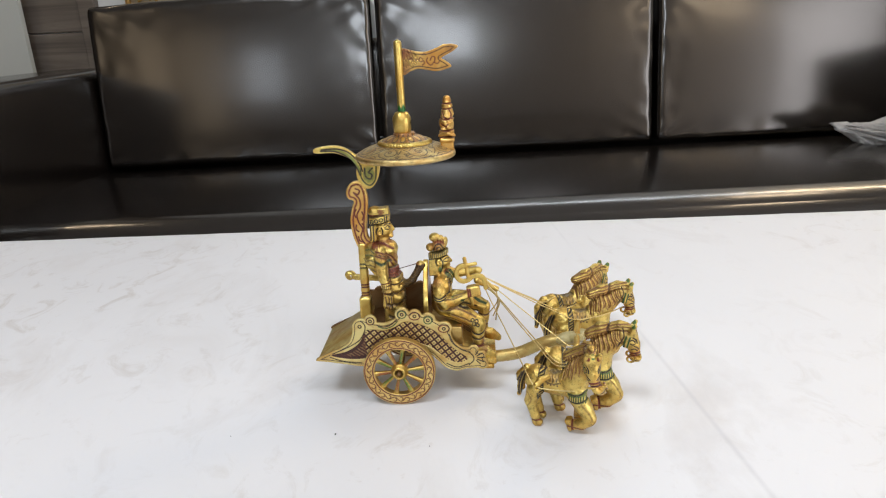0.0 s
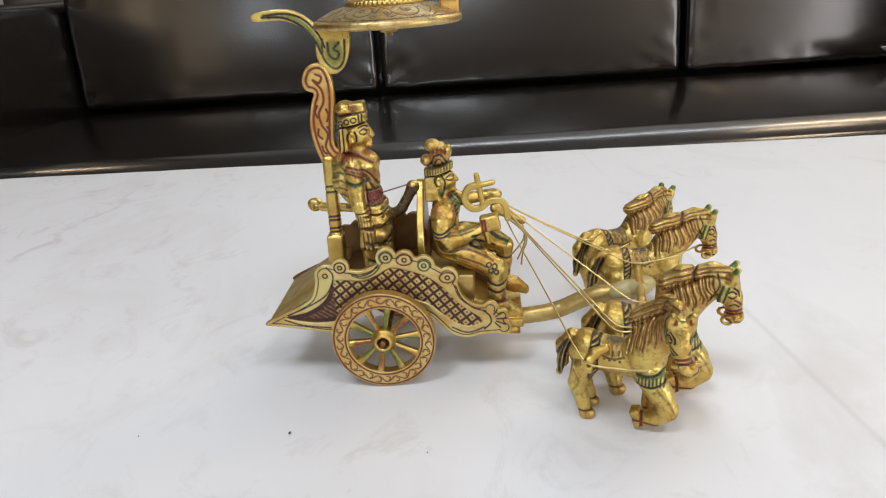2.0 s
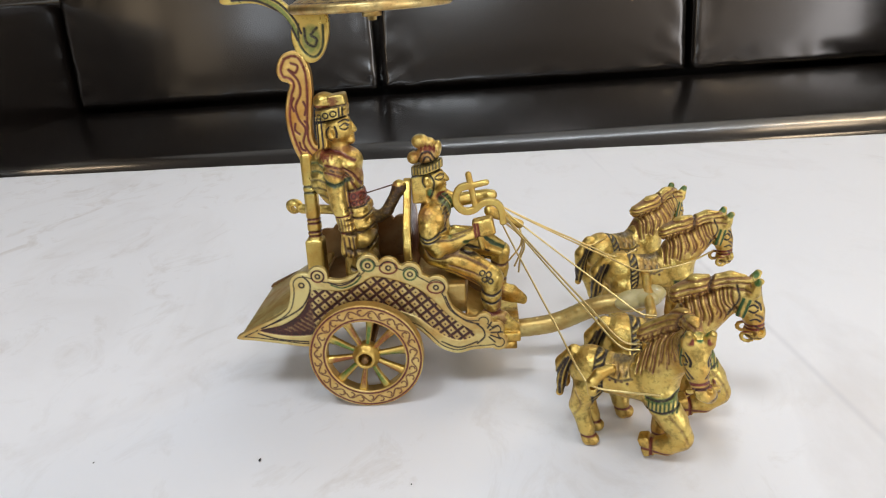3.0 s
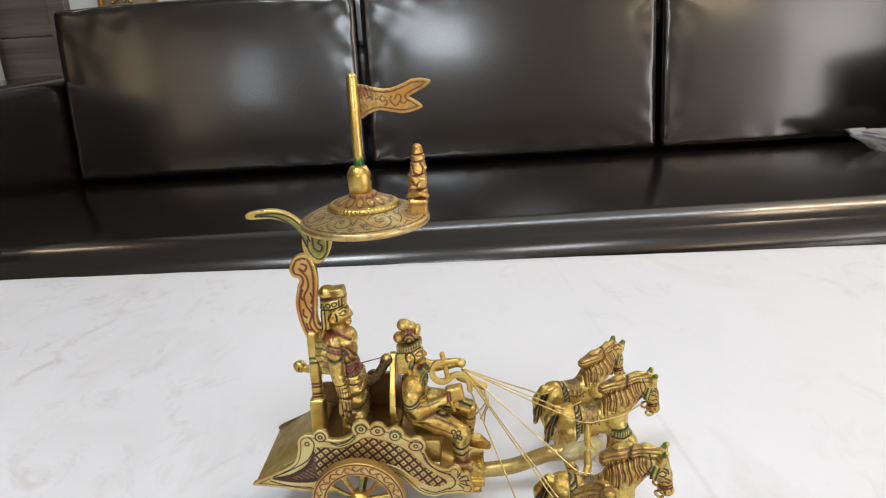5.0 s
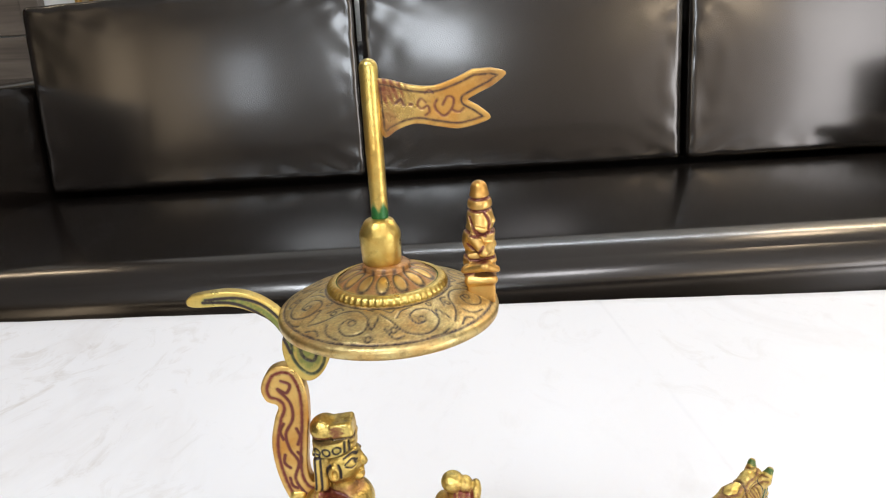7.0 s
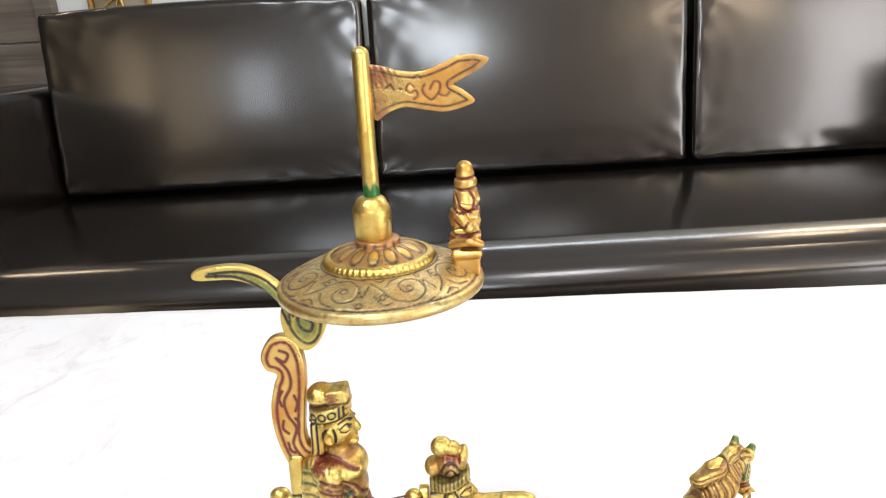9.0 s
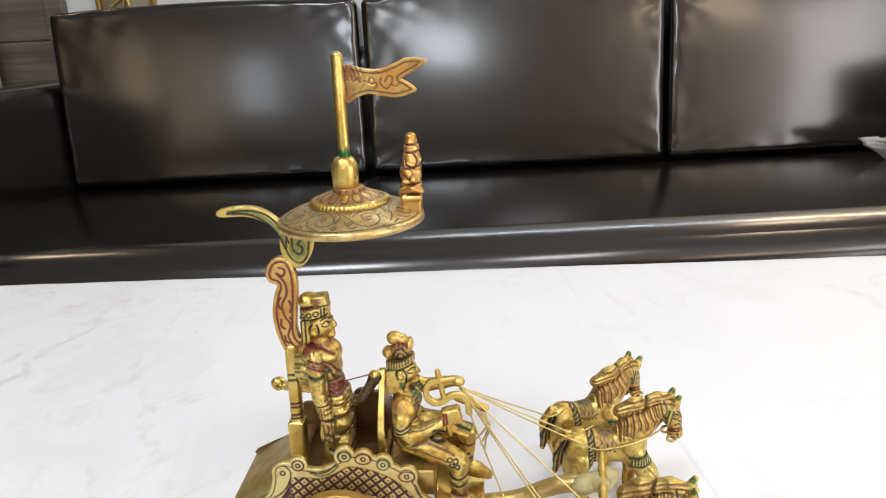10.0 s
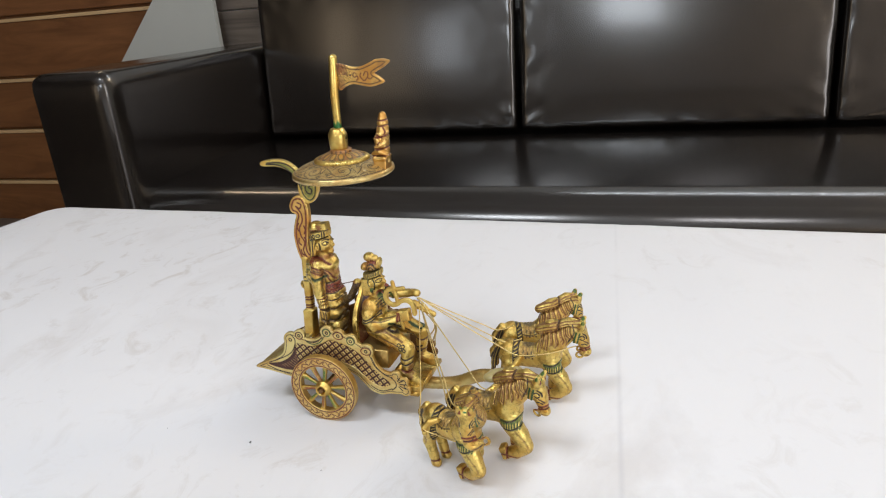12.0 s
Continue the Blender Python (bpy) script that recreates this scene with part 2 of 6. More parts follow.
def cushion(w, d, h, r, bulge, n=28, wrinkle=0.0, seed=0.0, crown=0.0):
    """A stuffed leather block, centred, with a swollen face towards -y and tight corners."""
    bm = bmesh.new()
    bmesh.ops.create_cube(bm, size=2)
    bmesh.ops.subdivide_edges(bm, edges=bm.edges[:], cuts=n, use_grid_fill=True)
    half = Vector((w / 2, d / 2, h / 2))
    for v in bm.verts:
        u = v.co.copy()
        # finer rows near the rim
        u = Vector([math.sin(c * math.pi / 2) * 0.6 + c * 0.4 for c in u])
        q = Vector((u.x * half.x, u.y * half.y, u.z * half.z))
        core = Vector([max(-half[i] + r, min(half[i] - r, q[i])) for i in range(3)])
        off = q - core
        if off.length > 1e-9:
            q = core + off.normalized() * r
        swell = (1 - u.x ** 2) * (1 - u.z ** 2)
        if u.y < 0:
            q.y -= bulge * swell
        q.z += crown * (1 - u.x ** 2) * max(0.0, u.z)
        if wrinkle and u.y < 0:
            # gathered leather pulled in from the rim and the corners
            rim = max(abs(u.x), abs(u.z)) ** 8
            corner = (abs(u.x) * abs(u.z)) ** 4
            q.y -= wrinkle * rim * noise.noise(Vector((q.x * 22 + seed, q.z * 18 + seed, 3.1)))
            q.y += wrinkle * 0.5 * corner * math.sin(26 * (abs(u.x) - abs(u.z)) + seed)
            q.y -= wrinkle * 0.6 * noise.noise(Vector((q.x * 2.6 + seed, q.z * 3.4, 8.0)))
        v.co = q
    bmesh.ops.recalc_face_normals(bm, faces=bm.faces[:])
    return bm

# ---- room ----
SOFA_TURN = 3.2
SOFA = pose(-0.217, 1.60, FLOOR_Z, 0, 0, SOFA_TURN)   # foot of the joint between the first two back cushions
SEAT = -0.11 - FLOOR_Z


def structure(name, bm, mat, m=None, label="", smooth=False):
    ob = part(name, bm, mat, None, "", smooth)
    if m is not None:
        ob.matrix_world = m
    return tagged(ob, label, "", "", "structure")


X0, X1, Y0, Y1 = -3.4, 3.6, -3.2, 2.03
structure("floor", box(X1 - X0 + 0.4, 6.4, 0.1, at=((X0 + X1) / 2, -0.6, FLOOR_Z - 0.05)), FLOOR, label="dark brown glossy tiled floor")
structure("ceiling", box(X1 - X0 + 0.4, 6.4, 0.1, at=((X0 + X1) / 2, -0.6, CEIL_Z + 0.05)), CEILING, label="white painted ceiling")
H, ZM = CEIL_Z - FLOOR_Z, (CEIL_Z + FLOOR_Z) / 2
structure("wall_north", box(5.7, 0.12, H, at=(1.25, 0.06, 0)), WALL, pose(0.0, Y1, ZM, 0, 0, SOFA_TURN), "cream painted wall behind the sofa")
structure("wall_alcove", box(2.2, 0.12, H, at=(X0 + 0.9, 2.50, ZM)), WALL, label="cream painted alcove wall behind the cabinet")


def wall_with_windows():
    """The wall behind the camera, pierced by windows."""
    bm = bmesh.new()
    xs = sorted({X0 - 0.2, X1 + 0.2, *[wx + s * ww / 2 for wx, _, ww, *_ in WINDOWS for s in (-1, 1)]})
    for a, b in zip(xs, xs[1:]):
        gap = [(wz - wh / 2, wz + wh / 2) for wx, wz, ww, wh, *_ in WINDOWS if abs((a + b) / 2 - wx) < ww / 2]
        spans = [(FLOOR_Z, CEIL_Z)] if not gap else [(FLOOR_Z, gap[0][0]), (gap[0][1], CEIL_Z)]
        for z0, z1 in spans:
            bmesh.ops.create_cube(bm, size=1, matrix=Matrix.Translation(((a + b) / 2, Y0 - 0.06, (z0 + z1) / 2)) @ Matrix.Diagonal((b - a, 0.12, z1 - z0, 1)))
    return bm


structure("wall_south", wall_with_windows(), SOUTH_PAINT, label="beige-grey wall with windows and two lamp-lit doorways")


def wall_with_door():
    """The right-hand wall, open at the glazed shop door."""
    bm = bmesh.new()
    y, z, w, h = SHOP_DOOR
    for y0, y1, z0, z1 in ((-3.5, y - w / 2, FLOOR_Z, CEIL_Z), (y + w / 2, 2.6, FLOOR_Z, CEIL_Z), (y - w / 2, y + w / 2, z + h / 2, CEIL_Z)):
        bmesh.ops.create_cube(bm, size=1, matrix=Matrix.Translation((X1 + 0.06, (y0 + y1) / 2, (z0 + z1) / 2)) @ Matrix.Diagonal((0.12, y1 - y0, z1 - z0, 1)))
    return bm


structure("wall_west", box(0.12, 6.0, H, at=(X0 - 0.06, -0.5, ZM)), DARK_WOOD, label="dark brown veneered wall")
structure("wall_east", wall_with_door(), WALL, label="cream painted wall with a glazed door")


def sofa():
    root = tagged(empty("sofa", SOFA), "dark brown glossy leather sofa with three square back cushions", "sofa")
    joints, depth, arm = (-0.838, 0.0, 0.832, 1.672), 0.655, 0.74
    left, right = joints[0], joints[-1]
    mid = (left + right) / 2
    part("base", box(right - left + 0.02, depth + 0.26, SEAT - 0.20, 0.02, 3, (mid, -depth / 2 + 0.13, (SEAT - 0.20) / 2 + 0.06)), LEATHER, root)
    s = cushion(right - left + 0.16, depth + 0.06, 0.17, 0.075, 0.012, 90)
    for v in s.verts:
        # the stuffing crowns the seat between its front and its rear
        v.co.z += 0.020 * (1 - (v.co.y / (depth / 2 + 0.03)) ** 2) * max(0.0, v.co.z / 0.085)
    s.transform(Matrix.Translation((mid, -depth / 2 + 0.03, SEAT - 0.085)))
    part("seat_cushion", s, LEATHER, root)
    part("back_frame", box(right - left + 0.02, 0.16, 0.80 - 0.06, 0.04, 4, (mid, 0.235, 0.43)), LEATHER, root)
    for i in range(3):
        wide = joints[i + 1] - joints[i]
        c = cushion(wide - 0.012, 0.17, 0.466, 0.018, 0.008, 64, 0.0035, 3.7 * i, 0.012)
        part("back_cushion", c, LEATHER, root, m=pose((joints[i] + joints[i + 1]) / 2, 0.088, SEAT + 0.245, -5.5, 0, 0))
    for x, sgn in ((left, -1), (right, 1)):
        a = cushion(0.235, arm + 0.22, SEAT + 0.31 - 0.08, 0.035, 0.004, 18)
        a.transform(Matrix.Translation((x + sgn * 0.115, -arm / 2 + 0.16, (SEAT + 0.31) / 2 + 0.04)))
        part("armrest", a, LEATHER, root)
        for fy in (-depth + 0.03, 0.2):
            part("foot", lathe([(0, 0), (0.02, 0), (0.026, 0.062), (0, 0.062)], 16, Matrix.Translation((x - sgn * 0.08, fy, 0))), TABLE_WOOD, root)
    return root


sofa()


def table():
    x0, x1, y0, y1 = -0.812, 1.45, -1.02, 0.49
    root = tagged(empty("coffee_table", pose((x0 + x1) / 2, (y0 + y1) / 2, FLOOR_Z)), "low dark wooden table under a white sheet", "table")
    w, d = x1 - x0, y1 - y0
    part("tabletop", box(w - 0.01, d - 0.01, 0.03, 0.006, 2, (0, 0, -FLOOR_Z - 0.0195)), TABLE_WOOD, root)
    for sx in (-1, 1):
        for sy in (-1, 1):
            part("leg", box(0.06, 0.06, -FLOOR_Z - 0.034, 0.005, 2, (sx * (w / 2 - 0.08), sy * (d / 2 - 0.08), (-FLOOR_Z - 0.034) / 2)), TABLE_WOOD, root)
    # the sheet: one thin skin with a fold line and a slightly uneven rim
    bm = bmesh.new()
    nx, ny = 220, 150
    top = {}
    for i in range(nx + 1):
        for j in range(ny + 1):
            x, y = x0 + w * i / nx, y0 + d * j / ny
            e = 0.0025 * noise.noise(Vector((x * 5, y * 5, 1.7))) + 0.0012 * noise.noise(Vector((x * 31, y * 31, 4.0)))
            c = 0.035   # rounded corner
            cx, cy = max(x0 + c - x, x - x1 + c, 0), max(y0 + c - y, y - y1 + c, 0)
            if cx and cy:
                k = max(cx, cy) / max(1e-9, math.hypot(cx, cy))
                x += (1 - k) * cx * (1 if x < 0 else -1)
                y += (1 - k) * cy * (1 if y < 0 else -1)
            if j in (0, ny):
                y += e
            if i in (0, nx):
                x += e
            fold = 0.2145 - 0.105 * (y - 0.05)
            z = -0.0004 + 0.0005 * math.exp(-((x - fold) / 0.006) ** 2) - 0.00025 * math.exp(-((x - fold - 0.012) / 0.008) ** 2)
            far = min(1, max(0, (math.hypot(x - 0.05, y - 0.03) - 0.22) / 0.2))
            z += far * 0.0009 * noise.noise(Vector((x * 6, y * 4, 9.0)))
            if i in (0, nx) or j in (0, ny):
                z -= 0.0022
            top[i, j] = bm.verts.new((x, y, z))
    for i in range(nx):
        for j in range(ny):
            bm.faces.new((top[i, j], top[i + 1, j], top[i + 1, j + 1], top[i, j + 1]))
    ob = part("table_sheet", bm, SHEET)
    tagged(ob, "thin white marbled sheet with a fold, spread over the table", "table sheet")


table()

# ---- casting tool: soft solids on a grid, in millimetres ----


def seg_dist(px, py, lines):
    """Distance in the plane from points to a set of broken lines."""
    best = np.full(np.broadcast(px, py).shape, 99.0, np.float32)
    for line in lines:
        for (ax, ay), (bx, by) in zip(line, line[1:]):
            dx, dy = bx - ax, by - ay
            t = np.clip(((px - ax) * dx + (py - ay) * dy) / max(dx * dx + dy * dy, 1e-9), 0, 1)
            best = np.minimum(best, np.hypot(px - ax - t * dx, py - ay - t * dy))
    return best


def poly_dist(px, py, pts):
    """Signed distance to a closed outline, negative inside."""
    d = seg_dist(px, py, [list(pts) + [pts[0]]])
    inside = np.zeros(np.broadcast(px, py).shape, bool)
    for (ax, ay), (bx, by) in zip(pts, list(pts[1:]) + [pts[0]]):
        if ay != by:
            inside ^= ((ay > py) != (by > py)) & (px < (bx - ax) * (py - ay) / (by - ay) + ax)
    return np.where(inside, -d, d)


def smooth2(pts, steps=6, closed=False):
    """A smooth plane line through a few points."""
    if closed:
        p = [pts[-1], *pts, pts[0], pts[1]]
    else:
        p = [pts[0], *pts, pts[-1]]
    q = np.array(p, float)
    out = []
    for i in range(1, len(q) - 2):
        a, b, c, d = q[i - 1:i + 3]
        for s in range(steps):
            t = s / steps
            out.append(tuple(0.5 * (2 * b + (c - a) * t + (2 * a - 5 * b + 4 * c - d) * t * t + (3 * b - a - 3 * c + d) * t ** 3)))
    if not closed:
        out.append(tuple(q[-2]))
    return out


def ring2(cx, cy, r, n=16, ry=None):
    return [(cx + r * math.cos(2 * math.pi * i / n), cy + (ry or r) * math.sin(2 * math.pi * i / n)) for i in range(n + 1)]


RED, GREEN, DARK = (1, 0, 0), (0, 1, 0), (0, 0, 1)
PURPLE, BLUE = (0.35, 0, 0.75), (0, 0.25, 0.8)


class Clay:
    def __init__(self, lo, hi, res):
        self.lo, self.res = np.array(lo, float), res
        self.n = [int(math.ceil((hi[i] - lo[i]) / res)) + 1 for i in range(3)]
        self.ax = [(lo[i] + res * np.arange(self.n[i])).astype(np.float32) for i in range(3)]
        self.f = np.full(self.n, 9.0, np.float32)
        self.strokes, self.tints = [], []

    def view(self, lo, hi):
        s = []
        for i in range(3):
            a = max(0, int((lo[i] - self.lo[i]) / self.res) - 1)
            b = min(self.n[i], int((hi[i] - self.lo[i]) / self.res) + 3)
            s.append(slice(a, max(a, b)))
        s = tuple(s)
        return s, self.ax[0][s[0]][:, None, None], self.ax[1][s[1]][None, :, None], self.ax[2][s[2]][None, None, :]

    def blend(self, fn, lo, hi, k=1.5, cut=False):
        m = k + 3 * self.res
        s, x, y, z = self.view([c - m for c in lo], [c + m for c in hi])
        f = self.f[s]
        if not f.size:
            return self
        d = fn(x, y, z)
        if cut:
            h = np.clip(0.5 - 0.5 * (f + d) / k, 0, 1)
            self.f[s] = f * (1 - h) - d * h + k * h * (1 - h)
        else:
            h = np.clip(0.5 + 0.5 * (f - d) / k, 0, 1)
            self.f[s] = f * (1 - h) + d * h - k * h * (1 - h)
        return self

    def cap(self, a, b, ra, rb=None, k=1.5, cut=False):
        """A rod from a to b with round ends."""
        rb = ra if rb is None else rb
        d = [b[i] - a[i] for i in range(3)]
        dd = max(sum(c * c for c in d), 1e-9)

        def fn(x, y, z):
            t = np.clip(((x - a[0]) * d[0] + (y - a[1]) * d[1] + (z - a[2]) * d[2]) / dd, 0, 1)
            return np.sqrt((x - a[0] - t * d[0]) ** 2 + (y - a[1] - t * d[1]) ** 2 + (z - a[2] - t * d[2]) ** 2) - (ra + (rb - ra) * t)
        r = max(ra, rb)
        return self.blend(fn, [min(a[i], b[i]) - r for i in range(3)], [max(a[i], b[i]) + r for i in range(3)], k, cut)

    def limb(self, pts, radii, k=1.2):
        for a, b, ra, rb in zip(pts, pts[1:], radii, radii[1:]):
            self.cap(a, b, ra, rb, k)
        return self

    def ell(self, c, r, k=1.5, tilt=0.0, cut=False):
        """An ellipsoid; tilt turns it in the xz plane, in degrees."""
        ct, st = math.cos(radians(tilt)), math.sin(radians(tilt))

        def fn(x, y, z):
            u, w = (x - c[0]) * ct + (z - c[2]) * st, -(x - c[0]) * st + (z - c[2]) * ct
            v = y - c[1]
            k0 = np.sqrt((u / r[0]) ** 2 + (v / r[1]) ** 2 + (w / r[2]) ** 2)
            k1 = np.sqrt((u / r[0] ** 2) ** 2 + (v / r[1] ** 2) ** 2 + (w / r[2] ** 2) ** 2)
            return k0 * (k0 - 1) / np.maximum(k1, 1e-4)
        m = max(r)
        return self.blend(fn, [q - m for q in c], [q + m for q in c], k, cut)

    def block(self, c, h, r=0.6, k=0.8, tilt=0.0, cut=False):
        ct, st = math.cos(radians(tilt)), math.sin(radians(tilt))

        def fn(x, y, z):
            u, w = (x - c[0]) * ct + (z - c[2]) * st, -(x - c[0]) * st + (z - c[2]) * ct
            qx, qy, qz = np.abs(u) - h[0] + r, np.abs(y - c[1]) - h[1] + r, np.abs(w) - h[2] + r
            return np.sqrt(np.maximum(qx, 0) ** 2 + np.maximum(qy, 0) ** 2 + np.maximum(qz, 0) ** 2) + np.minimum(np.maximum(np.maximum(qx, qy), qz), 0) - r
        m = math.hypot(h[0], h[2])
        return self.blend(fn, (c[0] - m, c[1] - h[1], c[2] - m), (c[0] + m, c[1] + h[1], c[2] + m), k, cut)

    def disc(self, c, r, half, k=0.8, bevel=0.5, cut=False):
        """A short upright cylinder."""
        def fn(x, y, z):
            qr, qz = np.hypot(x - c[0], y - c[1]) - r + bevel, np.abs(z - c[2]) - half + bevel
            return np.hypot(np.maximum(qr, 0), np.maximum(qz, 0)) + np.minimum(np.maximum(qr, qz), 0) - bevel
        return self.blend(fn, (c[0] - r, c[1] - r, c[2] - half), (c[0] + r, c[1] + r, c[2] + half), k, cut)

    def plate(self, d2, yc, half, bevel=0.5):
        """A flat piece in the xz plane from a plane distance."""
        x, y, z = self.ax[0][:, None], self.ax[1][None, :, None], self.ax[2][None, :]
        self.d2 = d2(x, z)
        a, b = self.d2[:, None, :] + bevel, np.abs(y - yc) - half + bevel
        self.f = np.minimum(self.f, np.hypot(np.maximum(a, 0), np.maximum(b, 0)) + np.minimum(np.maximum(a, b), 0) - bevel).astype(np.float32)
        return self

    def engrave(self, lines, w, depth, colour=None, axes=(0, 2), span=(-999, 999), tint=1.0):
        """Sinks lines, seen along the third axis, into the surface, and lays enamel in them."""
        a, b = axes
        c = 3 - a - b
        d = seg_dist(self.ax[a][:, None], self.ax[b][None, :], lines)
        g = depth * np.exp(-(d / w) ** 2)
        i0, i1 = np.searchsorted(self.ax[c], span[0]), np.searchsorted(self.ax[c], span[1])
        s = [slice(None)] * 3
        s[c] = slice(i0, i1)
        self.f[tuple(s)] += np.expand_dims(g, c)
        if colour:
            self.strokes.append((lines, w, colour, axes, span, tint))
        return self

    def tint(self, fn, colour):
        self.tints.append((fn, colour))
        return self

    def mesh(self, name, mat, bend=None):
        f, n, res = self.f, self.n, self.res
        inside = f < 0
        cells = [k - 1 for k in n]
        core = lambda arr, o: arr[o[0]:o[0] + cells[0], o[1]:o[1] + cells[1], o[2]:o[2] + cells[2]]
        corners = [(i, j, k) for i in (0, 1) for j in (0, 1) for k in (0, 1)]
        count = sum(core(inside, o).astype(np.int8) for o in corners)
        idx = np.argwhere((count > 0) & (count < 8))
        order = np.full(cells, -1, np.int32)
        order[idx[:, 0], idx[:, 1], idx[:, 2]] = np.arange(len(idx))
        acc, num = np.zeros((len(idx), 3)), np.zeros(len(idx))
        for o in corners:
            for axis in range(3):
                if o[axis]:
                    continue
                p = list(o)
                p[axis] = 1
                fa = f[idx[:, 0] + o[0], idx[:, 1] + o[1], idx[:, 2] + o[2]]
                fb = f[idx[:, 0] + p[0], idx[:, 1] + p[1], idx[:, 2] + p[2]]
                hit = (fa < 0) != (fb < 0)
                t = np.where(hit, fa / np.where(hit, fa - fb, 1), 0)
                q = np.array(o, float)[None].repeat(len(idx), 0)
                q[:, axis] += t
                acc += q * hit[:, None]
                num += hit
        verts = self.lo + res * (idx + acc / num[:, None])
        faces = []
        for axis in range(3):
            b, c = (axis + 1) % 3, (axis + 2) % 3
            s0, s1 = [slice(None)] * 3, [slice(None)] * 3
            s0[axis], s1[axis] = slice(0, n[axis] - 1), slice(1, n[axis])
            s0[b] = s1[b] = slice(1, n[b] - 1)
            s0[c] = s1[c] = slice(1, n[c] - 1)
            a0, a1 = inside[tuple(s0)], inside[tuple(s1)]
            e = np.argwhere(a0 != a1)
            way = a0[e[:, 0], e[:, 1], e[:, 2]]
            e[:, b] += 1
            e[:, c] += 1
            quad = []
            for ob, oc in ((-1, -1), (0, -1), (0, 0), (-1, 0)):
                q = e.copy()
                q[:, b] += ob
                q[:, c] += oc
                quad.append(order[q[:, 0], q[:, 1], q[:, 2]])
            quad = np.stack(quad, 1)
            quad[~way] = quad[~way][:, ::-1]
            faces.append(quad)
        faces = np.concatenate(faces)
        paint = np.zeros((len(verts), 4), np.float32)
        paint[:, 3] = 1
        for lines, w, colour, axes, span, tint in self.strokes:
            c = 3 - axes[0] - axes[1]
            near = np.nonzero((verts[:, c] >= span[0]) & (verts[:, c] <= span[1]))[0]
            d = seg_dist(verts[near, axes[0]], verts[near, axes[1]], lines)
            v = tint * np.clip(1.5 * np.exp(-(d / (w * 1.18)) ** 2), 0, 1)
            for i in range(3):
                paint[near, i] = np.maximum(paint[near, i], v * colour[i])
        for fn, colour in self.tints:
            v = np.clip(fn(verts[:, 0], verts[:, 1], verts[:, 2]), 0, 1)
            for i in range(3):
                paint[:, i] = np.maximum(paint[:, i], v * colour[i])
        if bend is not None:
            verts = bend(verts)
        me = bpy.data.meshes.new(name)
        me.vertices.add(len(verts))
        me.vertices.foreach_set("co", (verts * 0.001).astype(np.float32).ravel())
        me.loops.add(faces.size)
        me.loops.foreach_set("vertex_index", faces.astype(np.int32).ravel())
        me.polygons.add(len(faces))
        me.polygons.foreach_set("loop_start", np.arange(0, faces.size, 4, dtype=np.int32))
        me.polygons.foreach_set("use_smooth", np.ones(len(faces), bool))
        me.update(calc_edges=True)
        at = me.color_attributes.new("paint", "FLOAT_COLOR", "POINT")
        at.data.foreach_set("color", paint.ravel())
        me.materials.append(mat)
        return me


def lean(verts, slope=0.12, z0=50.0):
    """The upper works of the chariot lean away over the far wheel."""
    v = verts.copy()
    v[:, 1] += slope * np.maximum(0, v[:, 2] - z0)
    return v


def soft_in(d, w=0.4):
    """1 inside a region, fading over w at its border."""
    return np.clip(0.5 - d / w, 0, 1)

# ---- the chariot model, in millimetres round the near wheel's foot ----
AXIS = 39.5       # middle line of the chariot
WHEEL = 27.1      # radius of the wheels, and height of their axle
chariot = tagged(empty("chariot_model"), "brass chariot model with engraved sides, spoked wheels and domed canopy", "chariot model")

PANEL = smooth2([(-63.5, 33.2), (-54, 38.5), (-44, 43), (-36.5, 48), (-33.5, 55), (-32, 62), (-26, 66.5), (-16, 63.5), (-8, 62.5), (0, 66), (5, 70),
                 (14, 70.5), (24, 67), (34, 61), (40, 55), (43.5, 46), (50, 41), (56, 40.5), (62, 37), (66, 31), (66, 25), (60, 23.5), (52, 23), (44, 21.3),
                 (36, 24.5), (30, 31), (24, 36.5), (12, 41), (-2, 42), (-14, 38), (-22, 30), (-28, 27.2), (-42, 29.5), (-54, 31.5)], 4, True)
LOBES = [(-27, 60.5, 6.0), (-19, 64.6, 4.8), (5.2, 69.2, 5.4), (14.6, 67.6, 5.2), (24.4, 64.0, 5.6), (36, 56.8, 5.8), (57.3, 38.2, 4.2), (63.2, 33.6, 4.0), (64.3, 26.8, 4.4)]
FIELD = smooth2([(-51, 37), (-40, 39.5), (-31, 44.5), (-26.5, 50), (-23, 57), (-17, 57.5), (-8, 56.5), (0, 59.5), (7, 63.2), (15, 61.8), (26, 57.2), (34, 50.5),
                 (39, 44), (45.5, 38), (53, 31.5), (46, 28.5), (38, 31.5), (31, 37.5), (24, 43), (10, 47), (-4, 47), (-16, 42.5), (-24, 34.5), (-38, 33.8)], 4, True)


def panel_dist(x, z):
    d = poly_dist(x, z, PANEL)
    for cx, cz, r in LOBES:
        d = np.minimum(d, np.hypot(x - cx, z - cz) - r)
    return d


